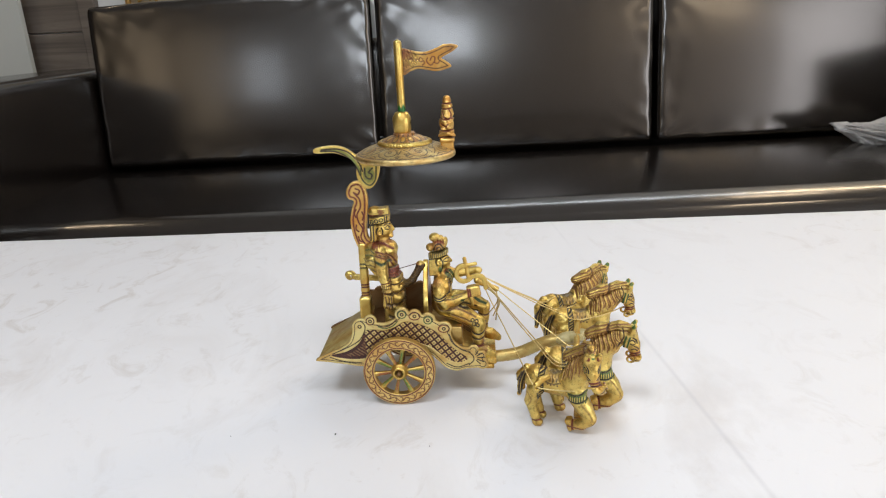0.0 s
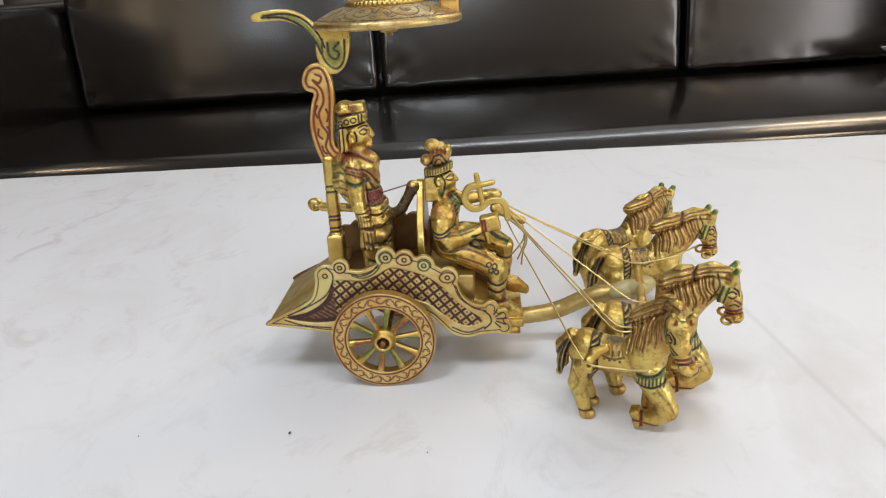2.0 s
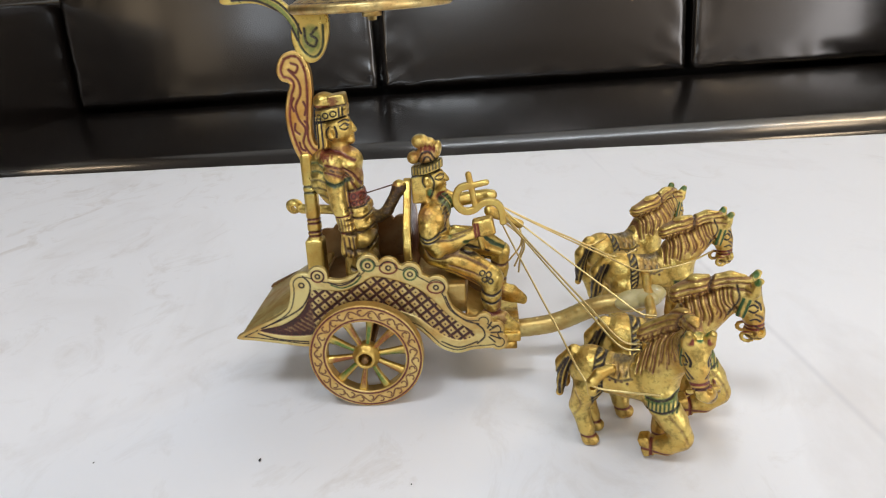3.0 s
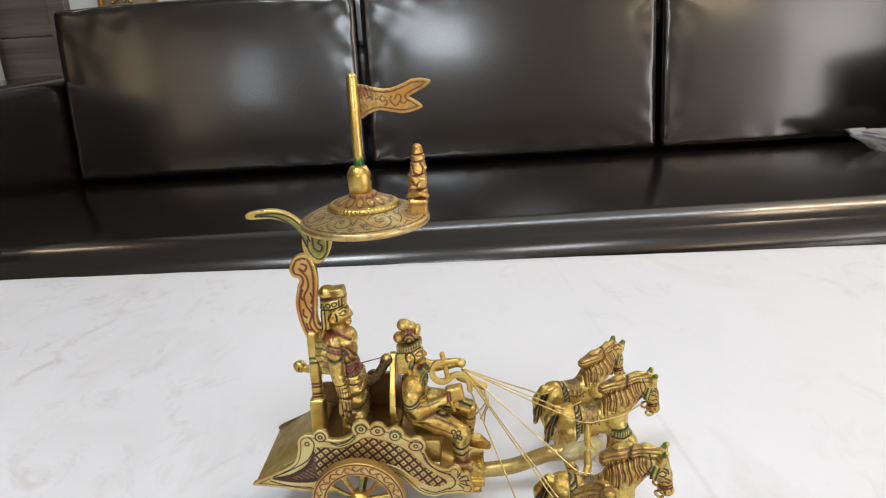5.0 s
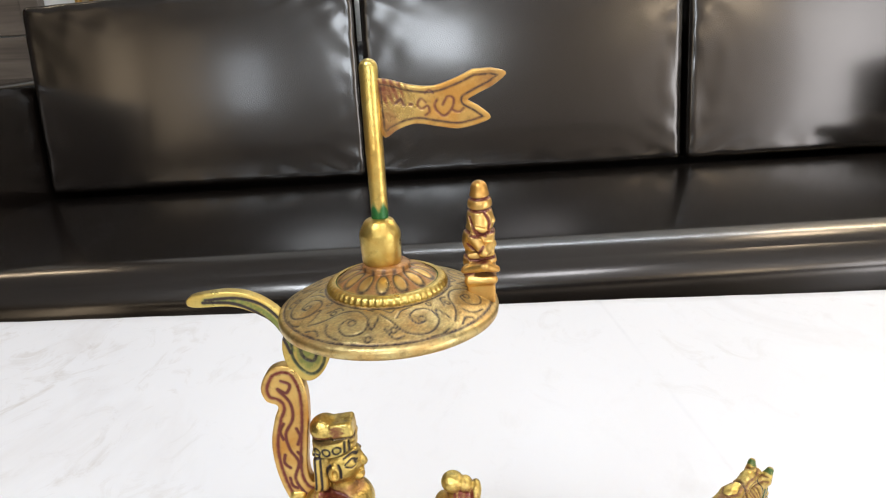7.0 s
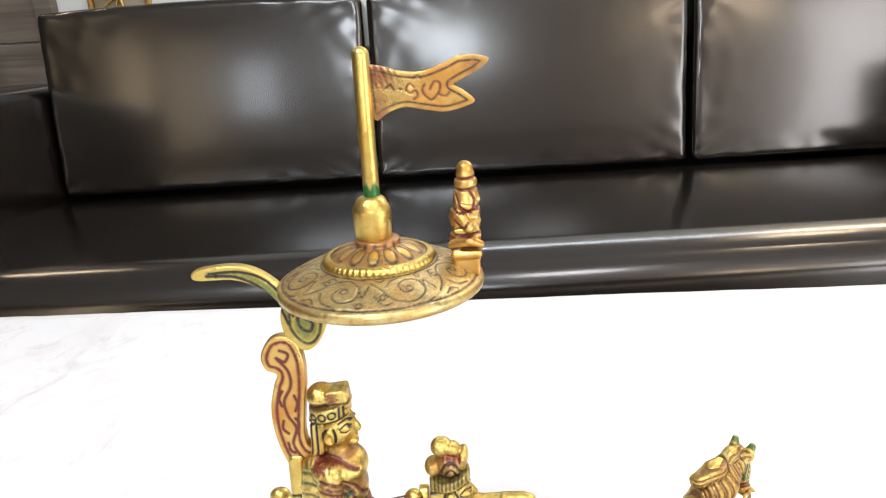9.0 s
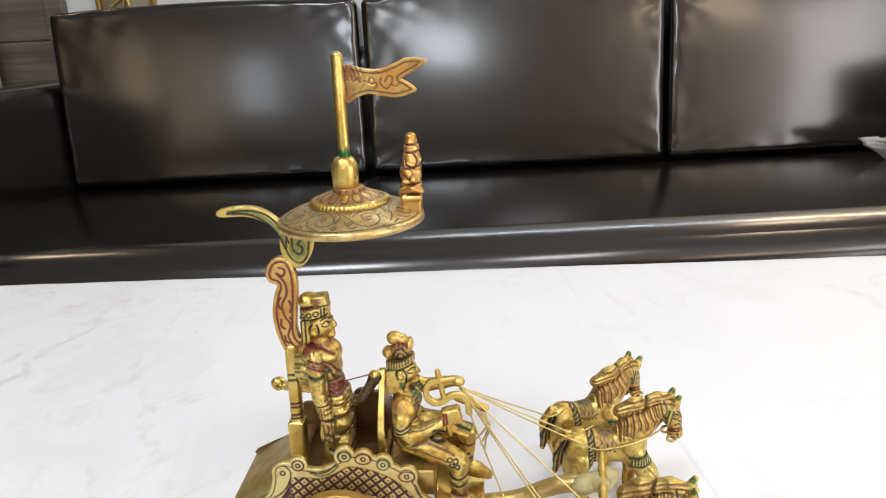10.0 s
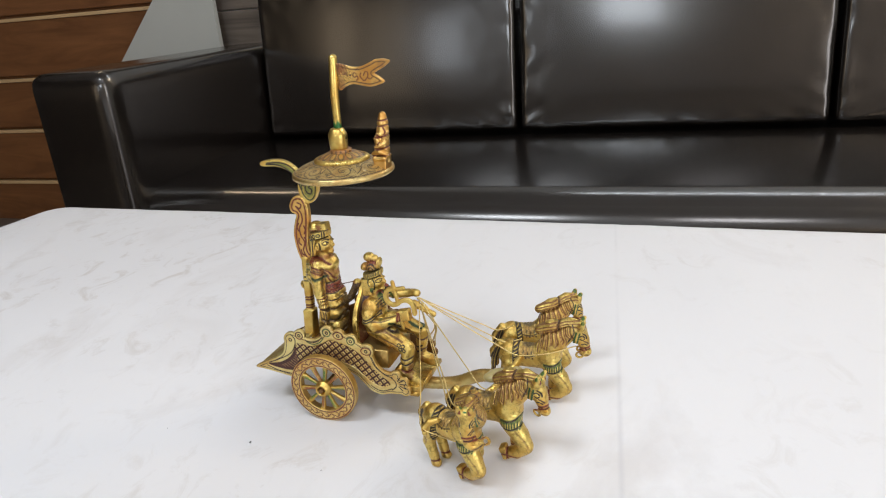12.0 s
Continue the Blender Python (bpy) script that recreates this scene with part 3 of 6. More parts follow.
def side_panel(name, y0, y1, face, mat, label):
    """One pierced-looking side plate; face is the side that carries the engraving."""
    c = Clay((-67, y0 - 1.2, 15), (72, y1 + 1.2, 78), 0.36)
    c.plate(panel_dist, (y0 + y1) / 2, (y1 - y0) / 2, 0.5)
    x, z = c.ax[0][:, None], c.ax[2][None, :]
    field = poly_dist(x, z, FIELD)
    outer = y0 if face < 0 else y1
    span = (y0 - 2, y0 + 0.9) if face < 0 else (y1 - 0.9, y1 + 2)
    sel = (c.ax[1] >= span[0]) & (c.ax[1] <= span[1])
    sunk = 0.75 * soft_in(field, 0.8)

    def lattice(px, pz):
        u, v = (px * 0.80 + pz * 0.60) / 4.3, (-px * 0.60 + pz * 0.80) / 4.3
        fu, fv = np.abs(u - np.floor(u) - 0.5), np.abs(v - np.floor(v) - 0.5)
        return fu, fv
    fu, fv = lattice(x, z)
    studs = soft_in(np.maximum(fu, fv) - 0.36, 0.10) * soft_in(-x - 24, 2)
    dots = np.zeros_like(field)
    for i in range(7):
        dots = np.maximum(dots, np.exp(-(((x + 45 - 3.6 * i) / 0.9) ** 2 + ((z - 36.0 - 0.9 * i - 0.12 * i * i) / 0.9) ** 2)))
    relief = sunk - soft_in(field + 0.4, 0.5) * (0.45 * studs)
    c.f[:, sel, :] += relief[:, None, :]

    def ground(px, py, pz):
        d = poly_dist(px, pz, FIELD)
        a, b = lattice(px, pz)
        st = soft_in(np.maximum(a, b) - 0.355, 0.07) * (1 - soft_in(np.hypot(a, b) - 0.10, 0.06))
        tail = soft_in(px + 24, 2)
        worn = 0.45 * soft_in(d + 2.2, 1.2) * (0.6 + 0.4 * np.sin(px * 1.7 + pz * 2.3))
        lat = soft_in(d, 0.5) * (1 - 0.92 * st * (1 - tail)) * (1 - worn * tail)
        return lat * ((py < span[1]) & (py > span[0]))
    c.tint(ground, (0.85, 0, 0.62))
    rim = lambda px, py, pz: np.exp(-((panel_dist(px, pz) + 1.9) / 0.26) ** 2) * (poly_dist(px, pz, FIELD) > 0.9) * ((py < span[1]) & (py > span[0]))
    c.tint(rim, DARK)
    dd = panel_dist(x, z)
    c.f[:, sel, :] += (0.22 * np.exp(-((dd + 1.9) / 0.4) ** 2) * (field > 0.9))[:, None, :]
    dark, red, green = [], [], []
    for (cx, cz, r), col in zip(LOBES[:6], (dark, red, green, red, green, red)):
        if cx == -27:
            col.append(ring2(-27.2, 60.4, 1.2, 10))
            col.append(smooth2([(-26, 65), (-23.2, 61), (-24.4, 55), (-29, 48.6), (-38, 43.4), (-50, 38.2)]))
            continue
        wide = 1.35 if cx in (14.6, 36) else 1.0
        col.append(ring2(cx, cz, 3.0 * wide, 18, 2.9))
        dark.append(ring2(cx, cz, 1.1, 10))
    dark.append(smooth2([(-14.5, 61.4), (-9, 59.6), (-3, 61.6), (1, 65.6)]))
    green.append(smooth2([(-13, 60), (-8, 58.3), (-2, 60.4), (1.5, 64)]))
    dark.append(smooth2([(40, 52), (43, 44.5), (49, 39), (55, 37)]))
    dark.append(smooth2([(-52, 35.6), (-42, 32), (-28, 30.2)]))
    dark.append(smooth2([(37, 28), (45, 24.6), (54, 27.5)]))
    for a, r0, r1 in ((58, 3.0, 6.6), (30, 3.0, 7.6), (2, 3.2, 8.4), (-24, 3.2, 8.2), (-46, 3.0, 7.0)):
        ca, sa = math.cos(radians(a)), math.sin(radians(a))
        dark.append([(57.5 + r0 * ca, 32 + r0 * sa), (57.5 + r1 * ca, 32 + r1 * sa)])
    dark.append(smooth2([(54, 37), (57, 34), (57.5, 30), (54, 26.5)]))
    for lines, col in ((dark, (0.25, 0, 0.85)), (red, (0.9, 0, 0.2)), (green, (0, 0.75, 0.4))):
        c.engrave(lines, 0.28, 0.25, col, span=span)
    if dots.any():
        c.tint(lambda px, py, pz: sum(np.exp(-(((px + 45 - 3.6 * i) / 0.7) ** 2 + ((pz - 36.0 - 0.9 * i - 0.12 * i * i) / 0.7) ** 2)) for i in range(7)) * ((py < span[1]) & (py > span[0])), DARK)
    return part(name, c.mesh(name, mat), mat, chariot, label)


side_panel("side_panel", 9.0, 12.2, -1, BRASS_PALE, "engraved brass side panel with scalloped top and dark lattice")
# the far panel's dark brown is the interior's shade put into its colour
side_panel("side_panel", 67.8, 71.0, 1, BRASS_DULL_SHADED, "scalloped side panel, coloured dark brown for the shade inside the chariot")


def mm(bm):
    bm.transform(Matrix.Diagonal((0.001, 0.001, 0.001, 1)))
    return bm


def cpart(name, bm, mat=None, parent=None, label="", smooth=True):
    return part(name, mm(bm), mat or BRASS, parent or chariot, label, smooth)


def slope_plate(pts, y0, y1, thick):
    """A bent strip across the chariot, along a line in the xz plane."""
    bm = bmesh.new()
    rows = []
    for x, z in pts:
        rows.append([bm.verts.new((x, y0, z)), bm.verts.new((x, y1, z)), bm.verts.new((x, y1, z - thick)), bm.verts.new((x, y0, z - thick))])
    for a, b in zip(rows, rows[1:]):
        for i in range(4):
            bm.faces.new((a[i], a[(i + 1) % 4], b[(i + 1) % 4], b[i]))
    bm.faces.new(rows[0])
    bm.faces.new(rows[-1][::-1])
    bmesh.ops.recalc_face_normals(bm, faces=bm.faces[:])
    bmesh.ops.bevel(bm, geom=[e for e in bm.edges if len(e.link_faces) == 2 and e.calc_face_angle(0) > 0.9], offset=0.4, segments=2, affect="EDGES")
    return bm


cpart("tail_board", slope_plate(smooth2([(-62, 33.5), (-52, 39), (-40, 46.5), (-30, 52), (-24, 53)], 3), 12.4, 67.6, 2.2), BRASS_PALE)
# the deck's brown likewise stands in for shade between the panels
cpart("deck", slope_plate([(-24, 50), (30, 50)], 12.4, 67.6, 2.4), BRASS_DULL_SHADED)
cpart("seat_box", box(25, 44, 15, 1.2, 3, (37, AXIS, 46.5)), BRASS_DARK)
cpart("footboard", slope_plate(smooth2([(48, 32), (54, 27), (62, 24), (73, 23.5)], 3), 13, 66, 3.0), BRASS)
cpart("axle", lathe([(0, -5.4), (1.3, -5.4), (1.6, -5.0), (1.6, -1.5), (2.3, -1.0), (2.3, 81), (1.6, 81.5), (1.6, 85), (1.3, 85.4), (0, 85.4)], 16, pose(1.6, 0, WHEEL, -90)), BRASS_DULL_SHADED, label="dull brown axle rod")
# seat back: an upright board with a pointed head, red-brown on its front
seat = Clay((18, 17, 48), (29, 63, 104), 0.5)
arch = smooth2([(20, 48), (20, 62), (19.5, 72), (22, 80), (27, 86), (33, 92), (AXIS, 99.5), (46, 92), (52, 86), (57, 80), (59.5, 72), (59, 62), (59, 48)], 4)


def seat_fn(x, y, z):
    d = poly_dist(y[0], z[0], arch + [arch[0]])[None]
    t = np.abs(x - 22.5) - 1.6
    return np.maximum(d, t) - 0.3


seat.blend(seat_fn, (18, 17, 48), (29, 63, 104), 0.3)
seat.tint(lambda x, y, z: (x > 22.5) * soft_in(poly_dist(y, z, arch + [arch[0]]) + 3, 0.8), (0.7, 0, 0.25))
part("seat_back", seat.mesh("seat_back", BRASS, lean), BRASS, chariot, "upright brass seat back with a pointed arch")


def wheel(y0, sgn):
    """A spoked wheel, standing in the xz plane on its axle."""
    rim_c = Clay((-28, -4.2, -1), (30, 4.2, 56), 0.34)
    rim_c.plate(lambda x, z: np.abs(np.hypot(x - 1, z - WHEEL) - 22.9) - 4.2, 0, 3.0, 0.6)
    curls, lines = [], [ring2(1, WHEEL, 20.0, 60), ring2(1, WHEEL, 26.0, 60)]
    for i in range(15):
        a0 = 2 * math.pi * i / 15
        p = []
        for s in range(13):
            t = s / 12
            rr = 23.0 + 1.5 * math.sin(2 * math.pi * t) + 0.25 * math.sin(i * 2.3)
            p.append((1 + rr * math.cos(a0 + t * 2 * math.pi / 15.6), WHEEL + rr * math.sin(a0 + t * 2 * math.pi / 15.6)))
        curls.append(p)
        for h in (0.27, 0.77):
            a = a0 + h * 2 * math.pi / 15
            rr = 22.4 if h < 0.5 else 23.6
            k = 1 if h < 0.5 else -1
            curls.append([(1 + (rr + k * 1.3 * math.cos(q)) * math.cos(a + 0.055 * math.sin(q)), WHEEL + (rr + k * 1.3 * math.cos(q)) * math.sin(a + 0.055 * math.sin(q))) for q in (0.2, 1.0, 1.9, 2.8, 3.6)])
    rim_c.engrave(lines, 0.32, 0.35, (0.85, 0, 0.3))
    rim_c.engrave(curls, 0.26, 0.3, (0.7, 0, 0.4), tint=0.85)
    root = empty("wheel", pose(0.0006, y0 * 0.001, 0))
    root.parent = chariot
    part("rim", rim_c.mesh("rim", BRASS_RIM), BRASS_RIM, root, "wheel rim engraved with red scrolls")
    for i in range(10):
        a = 2 * math.pi * (i + 0.2) / 10
        ca, sa = math.cos(a), math.sin(a)
        bm = bmesh.new()
        rows = []
        for r, w, t in ((4, 1.0, 1.4), (9, 1.15, 1.5), (15, 1.5, 1.6), (19.4, 2.1, 1.7)):
            rows.append([bm.verts.new((1 + r * ca - w * s * sa, u * t, WHEEL + r * sa + w * s * ca)) for s, u in ((-1, -0.6), (-0.45, -1), (0.45, -1), (1, -0.6), (1, 0.6), (0.45, 1), (-0.45, 1), (-1, 0.6))])
        for p, q in zip(rows, rows[1:]):
            for k in range(8):
                bm.faces.new((p[k], p[(k + 1) % 8], q[(k + 1) % 8], q[k]))
        bmesh.ops.recalc_face_normals(bm, faces=bm.faces[:])
        ob = part("spoke", mm(bm), BRASS, root)
        at = ob.data.color_attributes.new("paint", "FLOAT_COLOR", "POINT")
        col = (GREEN, RED)[i % 2]
        for v, k in zip(at.data, range(len(at.data))):
            v.color = (*[0.6 * q for q in col], 1) if k % 8 in ((1, 2) if i % 3 else (0, 1)) and k < 24 else (0, 0, 0, 1)
    part("hub", mm(lathe([(3.0, -1.0), (3.1, -5.2), (3.8, -5.8), (4.7, -5.4), (5.0, -3.8), (6.0, -3.0), (6.5, -2.0), (6.5, 2.0), (5.2, 3.0), (2.35, 3.0)], 28, pose(1, 0, WHEEL, -90 * sgn))), BRASS, root)
    return root


wheel(1.0, 1)
wheel(79.0, -1)

# rear post with its scroll, horn and leaf, all cast flat
post = Clay((-40, 33, 48), (-14, 46, 118), 0.42)
post.block((-26.6, AXIS, 60.0), (4.5, 4.4, 11.5), 1.2, 0.3)
post.block((-26.2, AXIS, 87), (3.4, 3.4, 28), 2.4, 0.6)
for z in (73.5, 75.5, 80.0, 82.0, 95.5, 98.5):
    post.engrave([[(-34, z), (-16, z)]], 0.45, 0.5, (0, 0.45, 0.6) if z > 90 else (0.8, 0, 0.4))
part("post", post.mesh("post", BRASS, lean), BRASS, chariot, "square brass post with banded neck")

SCROLL = smooth2([(-26.5, 108), (-30.5, 114), (-33.4, 124), (-34, 134), (-32, 143), (-30.5, 147.5), (-34.5, 149.5), (-36, 154.5), (-33, 160.5), (-27.5, 162.5), (-22.5, 160),
                  (-20, 153), (-19.8, 144), (-21, 133), (-21.8, 124), (-20.5, 118.5), (-16.5, 117), (-15, 112), (-18, 107.5)], 5, True)
scroll = Clay((-38, 36, 104), (-12, 43, 166), 0.36)
scroll.plate(lambda x, z: poly_dist(x, z, SCROLL), AXIS, 2.4, 0.6)
x2, z2 = scroll.ax[0][:, None], scroll.ax[2][None, :]
ds = poly_dist(x2, z2, SCROLL)
scroll.f += (0.3 * np.exp(-((ds + 2.3) / 0.45) ** 2))[:, None, :]
scroll.tint(lambda x, y, z: np.exp(-((poly_dist(x, z, SCROLL) + 2.3) / 0.62) ** 2), (1.0, 0, 0.22))
vine = smooth2([(-28.5, 157), (-25.5, 155.5), (-27, 152.5), (-30, 154), (-26, 149), (-25.5, 143), (-28.5, 137), (-27.5, 131), (-24.8, 126), (-26.5, 119.5), (-23, 113.5), (-19, 112)])
scroll.engrave([vine, smooth2([(-29, 141), (-30.5, 138), (-29.5, 135)]), smooth2([(-24.5, 139), (-23.5, 136), (-24.5, 133)]), smooth2([(-29.5, 129), (-30, 126), (-28, 124)]),
                smooth2([(-24.8, 130), (-23.6, 128), (-24, 125.5)]), smooth2([(-28.5, 120), (-27.8, 117), (-26, 116)])], 0.42, 0.3, (0.95, 0, 0.3))
part("scroll", scroll.mesh("scroll", BRASS_WARM, lean), BRASS_WARM, chariot, "flat brass scroll engraved with a red vine")

LEAF = smooth2([(-26, 163), (-27, 170), (-24, 178.6), (-13, 179.4), (-9, 176.4), (-9.5, 168), (-13, 160), (-18, 156.5), (-23, 158.5)], 5, True)
HORN = smooth2([(-23.5, 164), (-25.5, 171), (-29.5, 177.5), (-36, 182), (-44, 184.4), (-56, 184.4), (-59, 186), (-57, 188.4), (-46, 189.8), (-37, 188.6), (-29, 184), (-23, 177), (-19, 168)], 5, True)
leaf = Clay((-61, 36.5, 153), (-6, 42.5, 192), 0.36)
leaf.plate(lambda x, z: np.minimum(poly_dist(x, z, LEAF), poly_dist(x, z, HORN)), AXIS, 2.1, 0.6)
leaf.engrave([smooth2([(-24, 167), (-27, 174), (-33, 181), (-42, 185.5), (-53, 186.2)]), smooth2([(-22, 170), (-25, 177), (-32, 184.4), (-41, 187.4), (-52, 187)])], 0.38, 0.25, DARK)
leaf.engrave([smooth2([(-23.5, 168), (-26.5, 175.5), (-32.5, 182.4), (-41.5, 186.4), (-52, 186.6)])], 0.9, 0.05, GREEN, tint=0.5)
leaf.engrave([smooth2([(-23, 174), (-23.5, 166), (-20, 160.5), (-16, 159.5), (-12.5, 164), (-11.5, 173)])], 0.42, 0.3, (0, 0.6, 0.6))
leaf.engrave([smooth2([(-20.5, 172), (-20, 166), (-16.5, 164), (-15, 167), (-17.5, 169), (-14.5, 172)])], 0.5, 0.3, (0, 0.5, 0.7))
leaf.tint(lambda x, y, z: soft_in(np.hypot((x + 17.5) / 4.6, (z - 167) / 6.5) - 1, 0.3), (0, 0.46, 0.04))
part("horn", leaf.mesh("horn", BRASS, lean), BRASS, chariot, "green-painted brass horn and leaf under the canopy")


def canopy():
    """The domed roof: a turned shell with engraved scrolls, as its own root of parts."""
    root = empty("canopy", pose(0.0111, 0.0575, 0))
    root.parent = chariot
    prof = [(0, 179.2), (20, 179.0), (36.9, 178.8), (37.9, 179.5), (38.1, 180.8), (37.8, 182.2), (36.7, 182.9)]
    n_cone = 46
    for i in range(1, n_cone + 1):
        t = i / n_cone
        prof.append((36.7 - 16.5 * t, 182.9 + 6.3 * t + 0.9 * math.sin(math.pi * t)))
    segs = 288
    bm = lathe(prof, segs)
    me = mesh_from("roof", bm)
    co = np.empty(len(me.vertices) * 3, np.float32)
    me.vertices.foreach_get("co", co)
    co = co.reshape(-1, 3)
    r, th = np.hypot(co[:, 0], co[:, 1]), np.arctan2(co[:, 1], co[:, 0])
    span = 2 * math.pi / 8
    u, v = np.mod(th / span, 1.0) * 23.0, r - 28.4     # arc length at mid radius, and the radius offset
    side = np.where(np.mod(np.floor(th / span), 2) == 0, 1.0, -1.0)
    v = v * side
    vine = [smooth2([(0, -4.5), (4, -1), (8, 4), (14, 5.5), (19, 2), (18.5, -3), (14, -4.5), (10.5, -2), (12, 1.5), (15, 1)], 4),
            smooth2([(19, 2), (21, -2), (23, 4.5)], 4), smooth2([(2, 2), (4.5, 5.5), (7, 5)], 4), smooth2([(6, -2), (8, -5), (12, -6.2)], 4),
            smooth2([(20, 6), (17, 7), (14, 7)], 4), smooth2([(1, -6.5), (4, -5), (6, -6.5)], 4), ring2(14, 0.2, 1.2, 8), ring2(4.5, 2.6, 1.0, 8), ring2(20.5, -5.4, 1.0, 8)]
    d = seg_dist(u, v, vine)
    ink = np.exp(-(d / 0.42) ** 2)
    cone = (co[:, 2] > 182.6) & (r > 20.5)
    ink *= cone * (r < 35.4)
    edge = np.exp(-((r - 35.8) / 0.4) ** 2) * cone + np.exp(-((r - 21.3) / 0.5) ** 2) * cone
    paint = np.zeros((len(r), 4), np.float32)
    rng = np.random.RandomState(5)
    speck = rng.rand(len(r)).astype(np.float32)
    paint[:, 2] = np.clip(np.maximum(ink * 0.75, edge * 0.65) + 0.22 * cone * (speck > 0.55) * (d > 0.8), 0, 1)
    paint[:, 0] = np.maximum(0.30 * edge, 0.18 * cone * (speck < 0.3))
    paint[:, 3] = 1
    co[:, 2] -= 0.22 * ink * cone + 0.25 * edge
    me.vertices.foreach_set("co", (co * 0.001).ravel())
    at = me.color_attributes.new("paint", "FLOAT_COLOR", "POINT")
    at.data.foreach_set("color", paint.ravel())
    part("roof", me, BRASS_ROOF, root, "brown-stained brass dome engraved with leaf scrolls")
    # beaded collar
    beads = lathe([(19.4, 188.2), (20.2, 188.8), (20.5, 190.0), (19.9, 191.2), (18.6, 192.0), (17.6, 191.8)], 216)
    for vert in beads.verts:
        a = math.atan2(vert.co.y, vert.co.x)
        rr = math.hypot(vert.co.x, vert.co.y)
        if 19.7 < rr:
            k = 1 + 0.018 * math.cos(54 * a)
            vert.co.x *= k
            vert.co.y *= k
    ring = part("collar", mm(beads), BRASS, root, "ribbed yellow brass collar")
    # upper dome with petals
    top_prof = [(17.8, 191.2)] + [(17.8 - 9.6 * t, 191.2 + 4.3 * t + 0.8 * math.sin(math.pi * t)) for t in [i / 24 for i in range(1, 25)]] + [(8.3, 196.0), (8.2, 197.0), (7.4, 197.5), (0, 197.6)]
    me = mesh_from("upper_dome", lathe(top_prof, 240))
    co = np.empty(len(me.vertices) * 3, np.float32)
    me.vertices.foreach_get("co", co)
    co = co.reshape(-1, 3)
    r, th = np.hypot(co[:, 0], co[:, 1]), np.arctan2(co[:, 1], co[:, 0])
    u, v = (np.mod(th / (2 * math.pi / 14), 1.0) - 0.5) * 5.6, r - 12.5
    ink = np.exp(-((np.hypot(u / 0.42, v / 0.85) - 4.6) / 1.0) ** 2) * (v > -4.5)
    paint = np.zeros((len(r), 4), np.float32)
    paint[:, 0], paint[:, 2], paint[:, 3] = 0.45 * (np.hypot(u / 2.2, v / 4.2) > 1) * (r < 17), 0.7 * ink, 1
    paint[:, 1] = np.exp(-((r - 17.6) / 0.5) ** 2) * 0.8
    co[:, 2] -= 0.2 * ink
    me.vertices.foreach_set("co", (co * 0.001).ravel())
    me.color_attributes.new("paint", "FLOAT_COLOR", "POINT").data.foreach_set("color", paint.ravel())
    part("upper_dome", me, BRASS_WARM, root, "reddish dome ringed with petals")
    part("knob", mm(lathe([(6.0, 196.8), (6.5, 197.9), (6.7, 198.3), (7.0, 207.6), (6.8, 208.6), (5.0, 212.0), (4.2, 212.6), (0, 212.9)], 40, Matrix.Translation((-1.2, 0, 0)))), BRASS, root)
    part("nut", mm(lathe([(0, 173.4), (2.0, 173.6), (2.2, 175.2), (4.6, 175.4), (4.8, 179.1), (0, 179.1)], 6)), BRASS_DARK, root)
    return root


canopy()

# flagpole and flag
pole = Clay((4, 50, 212), (19, 72, 267), 0.4)
pole.limb([(10.2, 58.9, 212), (10.0, 60.5, 235), (9.4, 66, 261)], [2.9, 3.0, 3.1], 0.4)
pole.tint(lambda x, y, z: soft_in(z - 216.5 + np.sin(x * 2) * 1.2, 2.5), (0, 0.9, 0.1))
part("flagpole", pole.mesh("flagpole", BRASS), BRASS, chariot)
FLAG = smooth2([(11, 258), (16, 257.2), (23, 255.2), (30, 254.6), (37, 256.6), (43, 259.2)], 5) + smooth2([(49, 259.4), (54.0, 257.6), (50, 254), (45, 251.6), (41, 249.6)], 4) \
    + smooth2([(44.5, 247.6), (48.6, 243.8), (45, 241.8), (38, 240.4), (31, 241.4), (24, 242.6), (18, 241), (13.6, 238.4), (11.6, 241)], 5)
flag = Clay((8, 60.5, 234), (58, 70.5, 264), 0.36)
flag.plate(lambda x, z: poly_dist(x, z, FLAG), 65.2, 1.25, 0.5)
flag.tint(lambda x, y, z: np.exp(-((poly_dist(x, z, FLAG) + 1.9) / 0.36) ** 2), (0.5, 0, 0.7))
flag.tint(lambda x, y, z: 0.8 * soft_in(np.hypot((x - 14) / 6, (z - 254) / 4) - 1 + 0.35 * np.sin(x * 3 + z), 0.7) + 0.55 * soft_in(np.hypot((x - 15) / 3, (z - 243) / 5) - 1, 0.6)
          + 0.35 * soft_in(np.hypot((x - 49) / 4, (z - 256) / 4) - 1, 0.8), (0.8, 0, 0.2))
flag.engrave([smooth2([(27.4, 249.4), (26.0, 250.6), (24.8, 249.0), (26.0, 247.4), (28.0, 248.2), (28.6, 246.4), (27.2, 245.2)]), smooth2([(27.4, 252.4), (28.8, 253.2), (30.0, 252.4)]),
              smooth2([(33.0, 248.4), (34.6, 250.8), (36.6, 250.2), (36.0, 247.2), (33.4, 244.8), (31.0, 246.6), (30.4, 248.6), (31.2, 250.0)]), smooth2([(36.0, 246.6), (38.2, 245.8), (39.8, 247.0)])],
             0.32, 0.25, (0.8, 0, 0.35), tint=0.75)
flag.engrave([[(17.6, 249.6), (19.4, 250.8), (20.4, 248.8)], [(22.4, 249.0), (22.9, 248.9)]], 0.42, 0.25, (0.7, 0, 0.5), tint=0.85)
part("flag", flag.mesh("flag", BRASS_WARM), BRASS_WARM, chariot, "forked brass flag with a red engraved border")

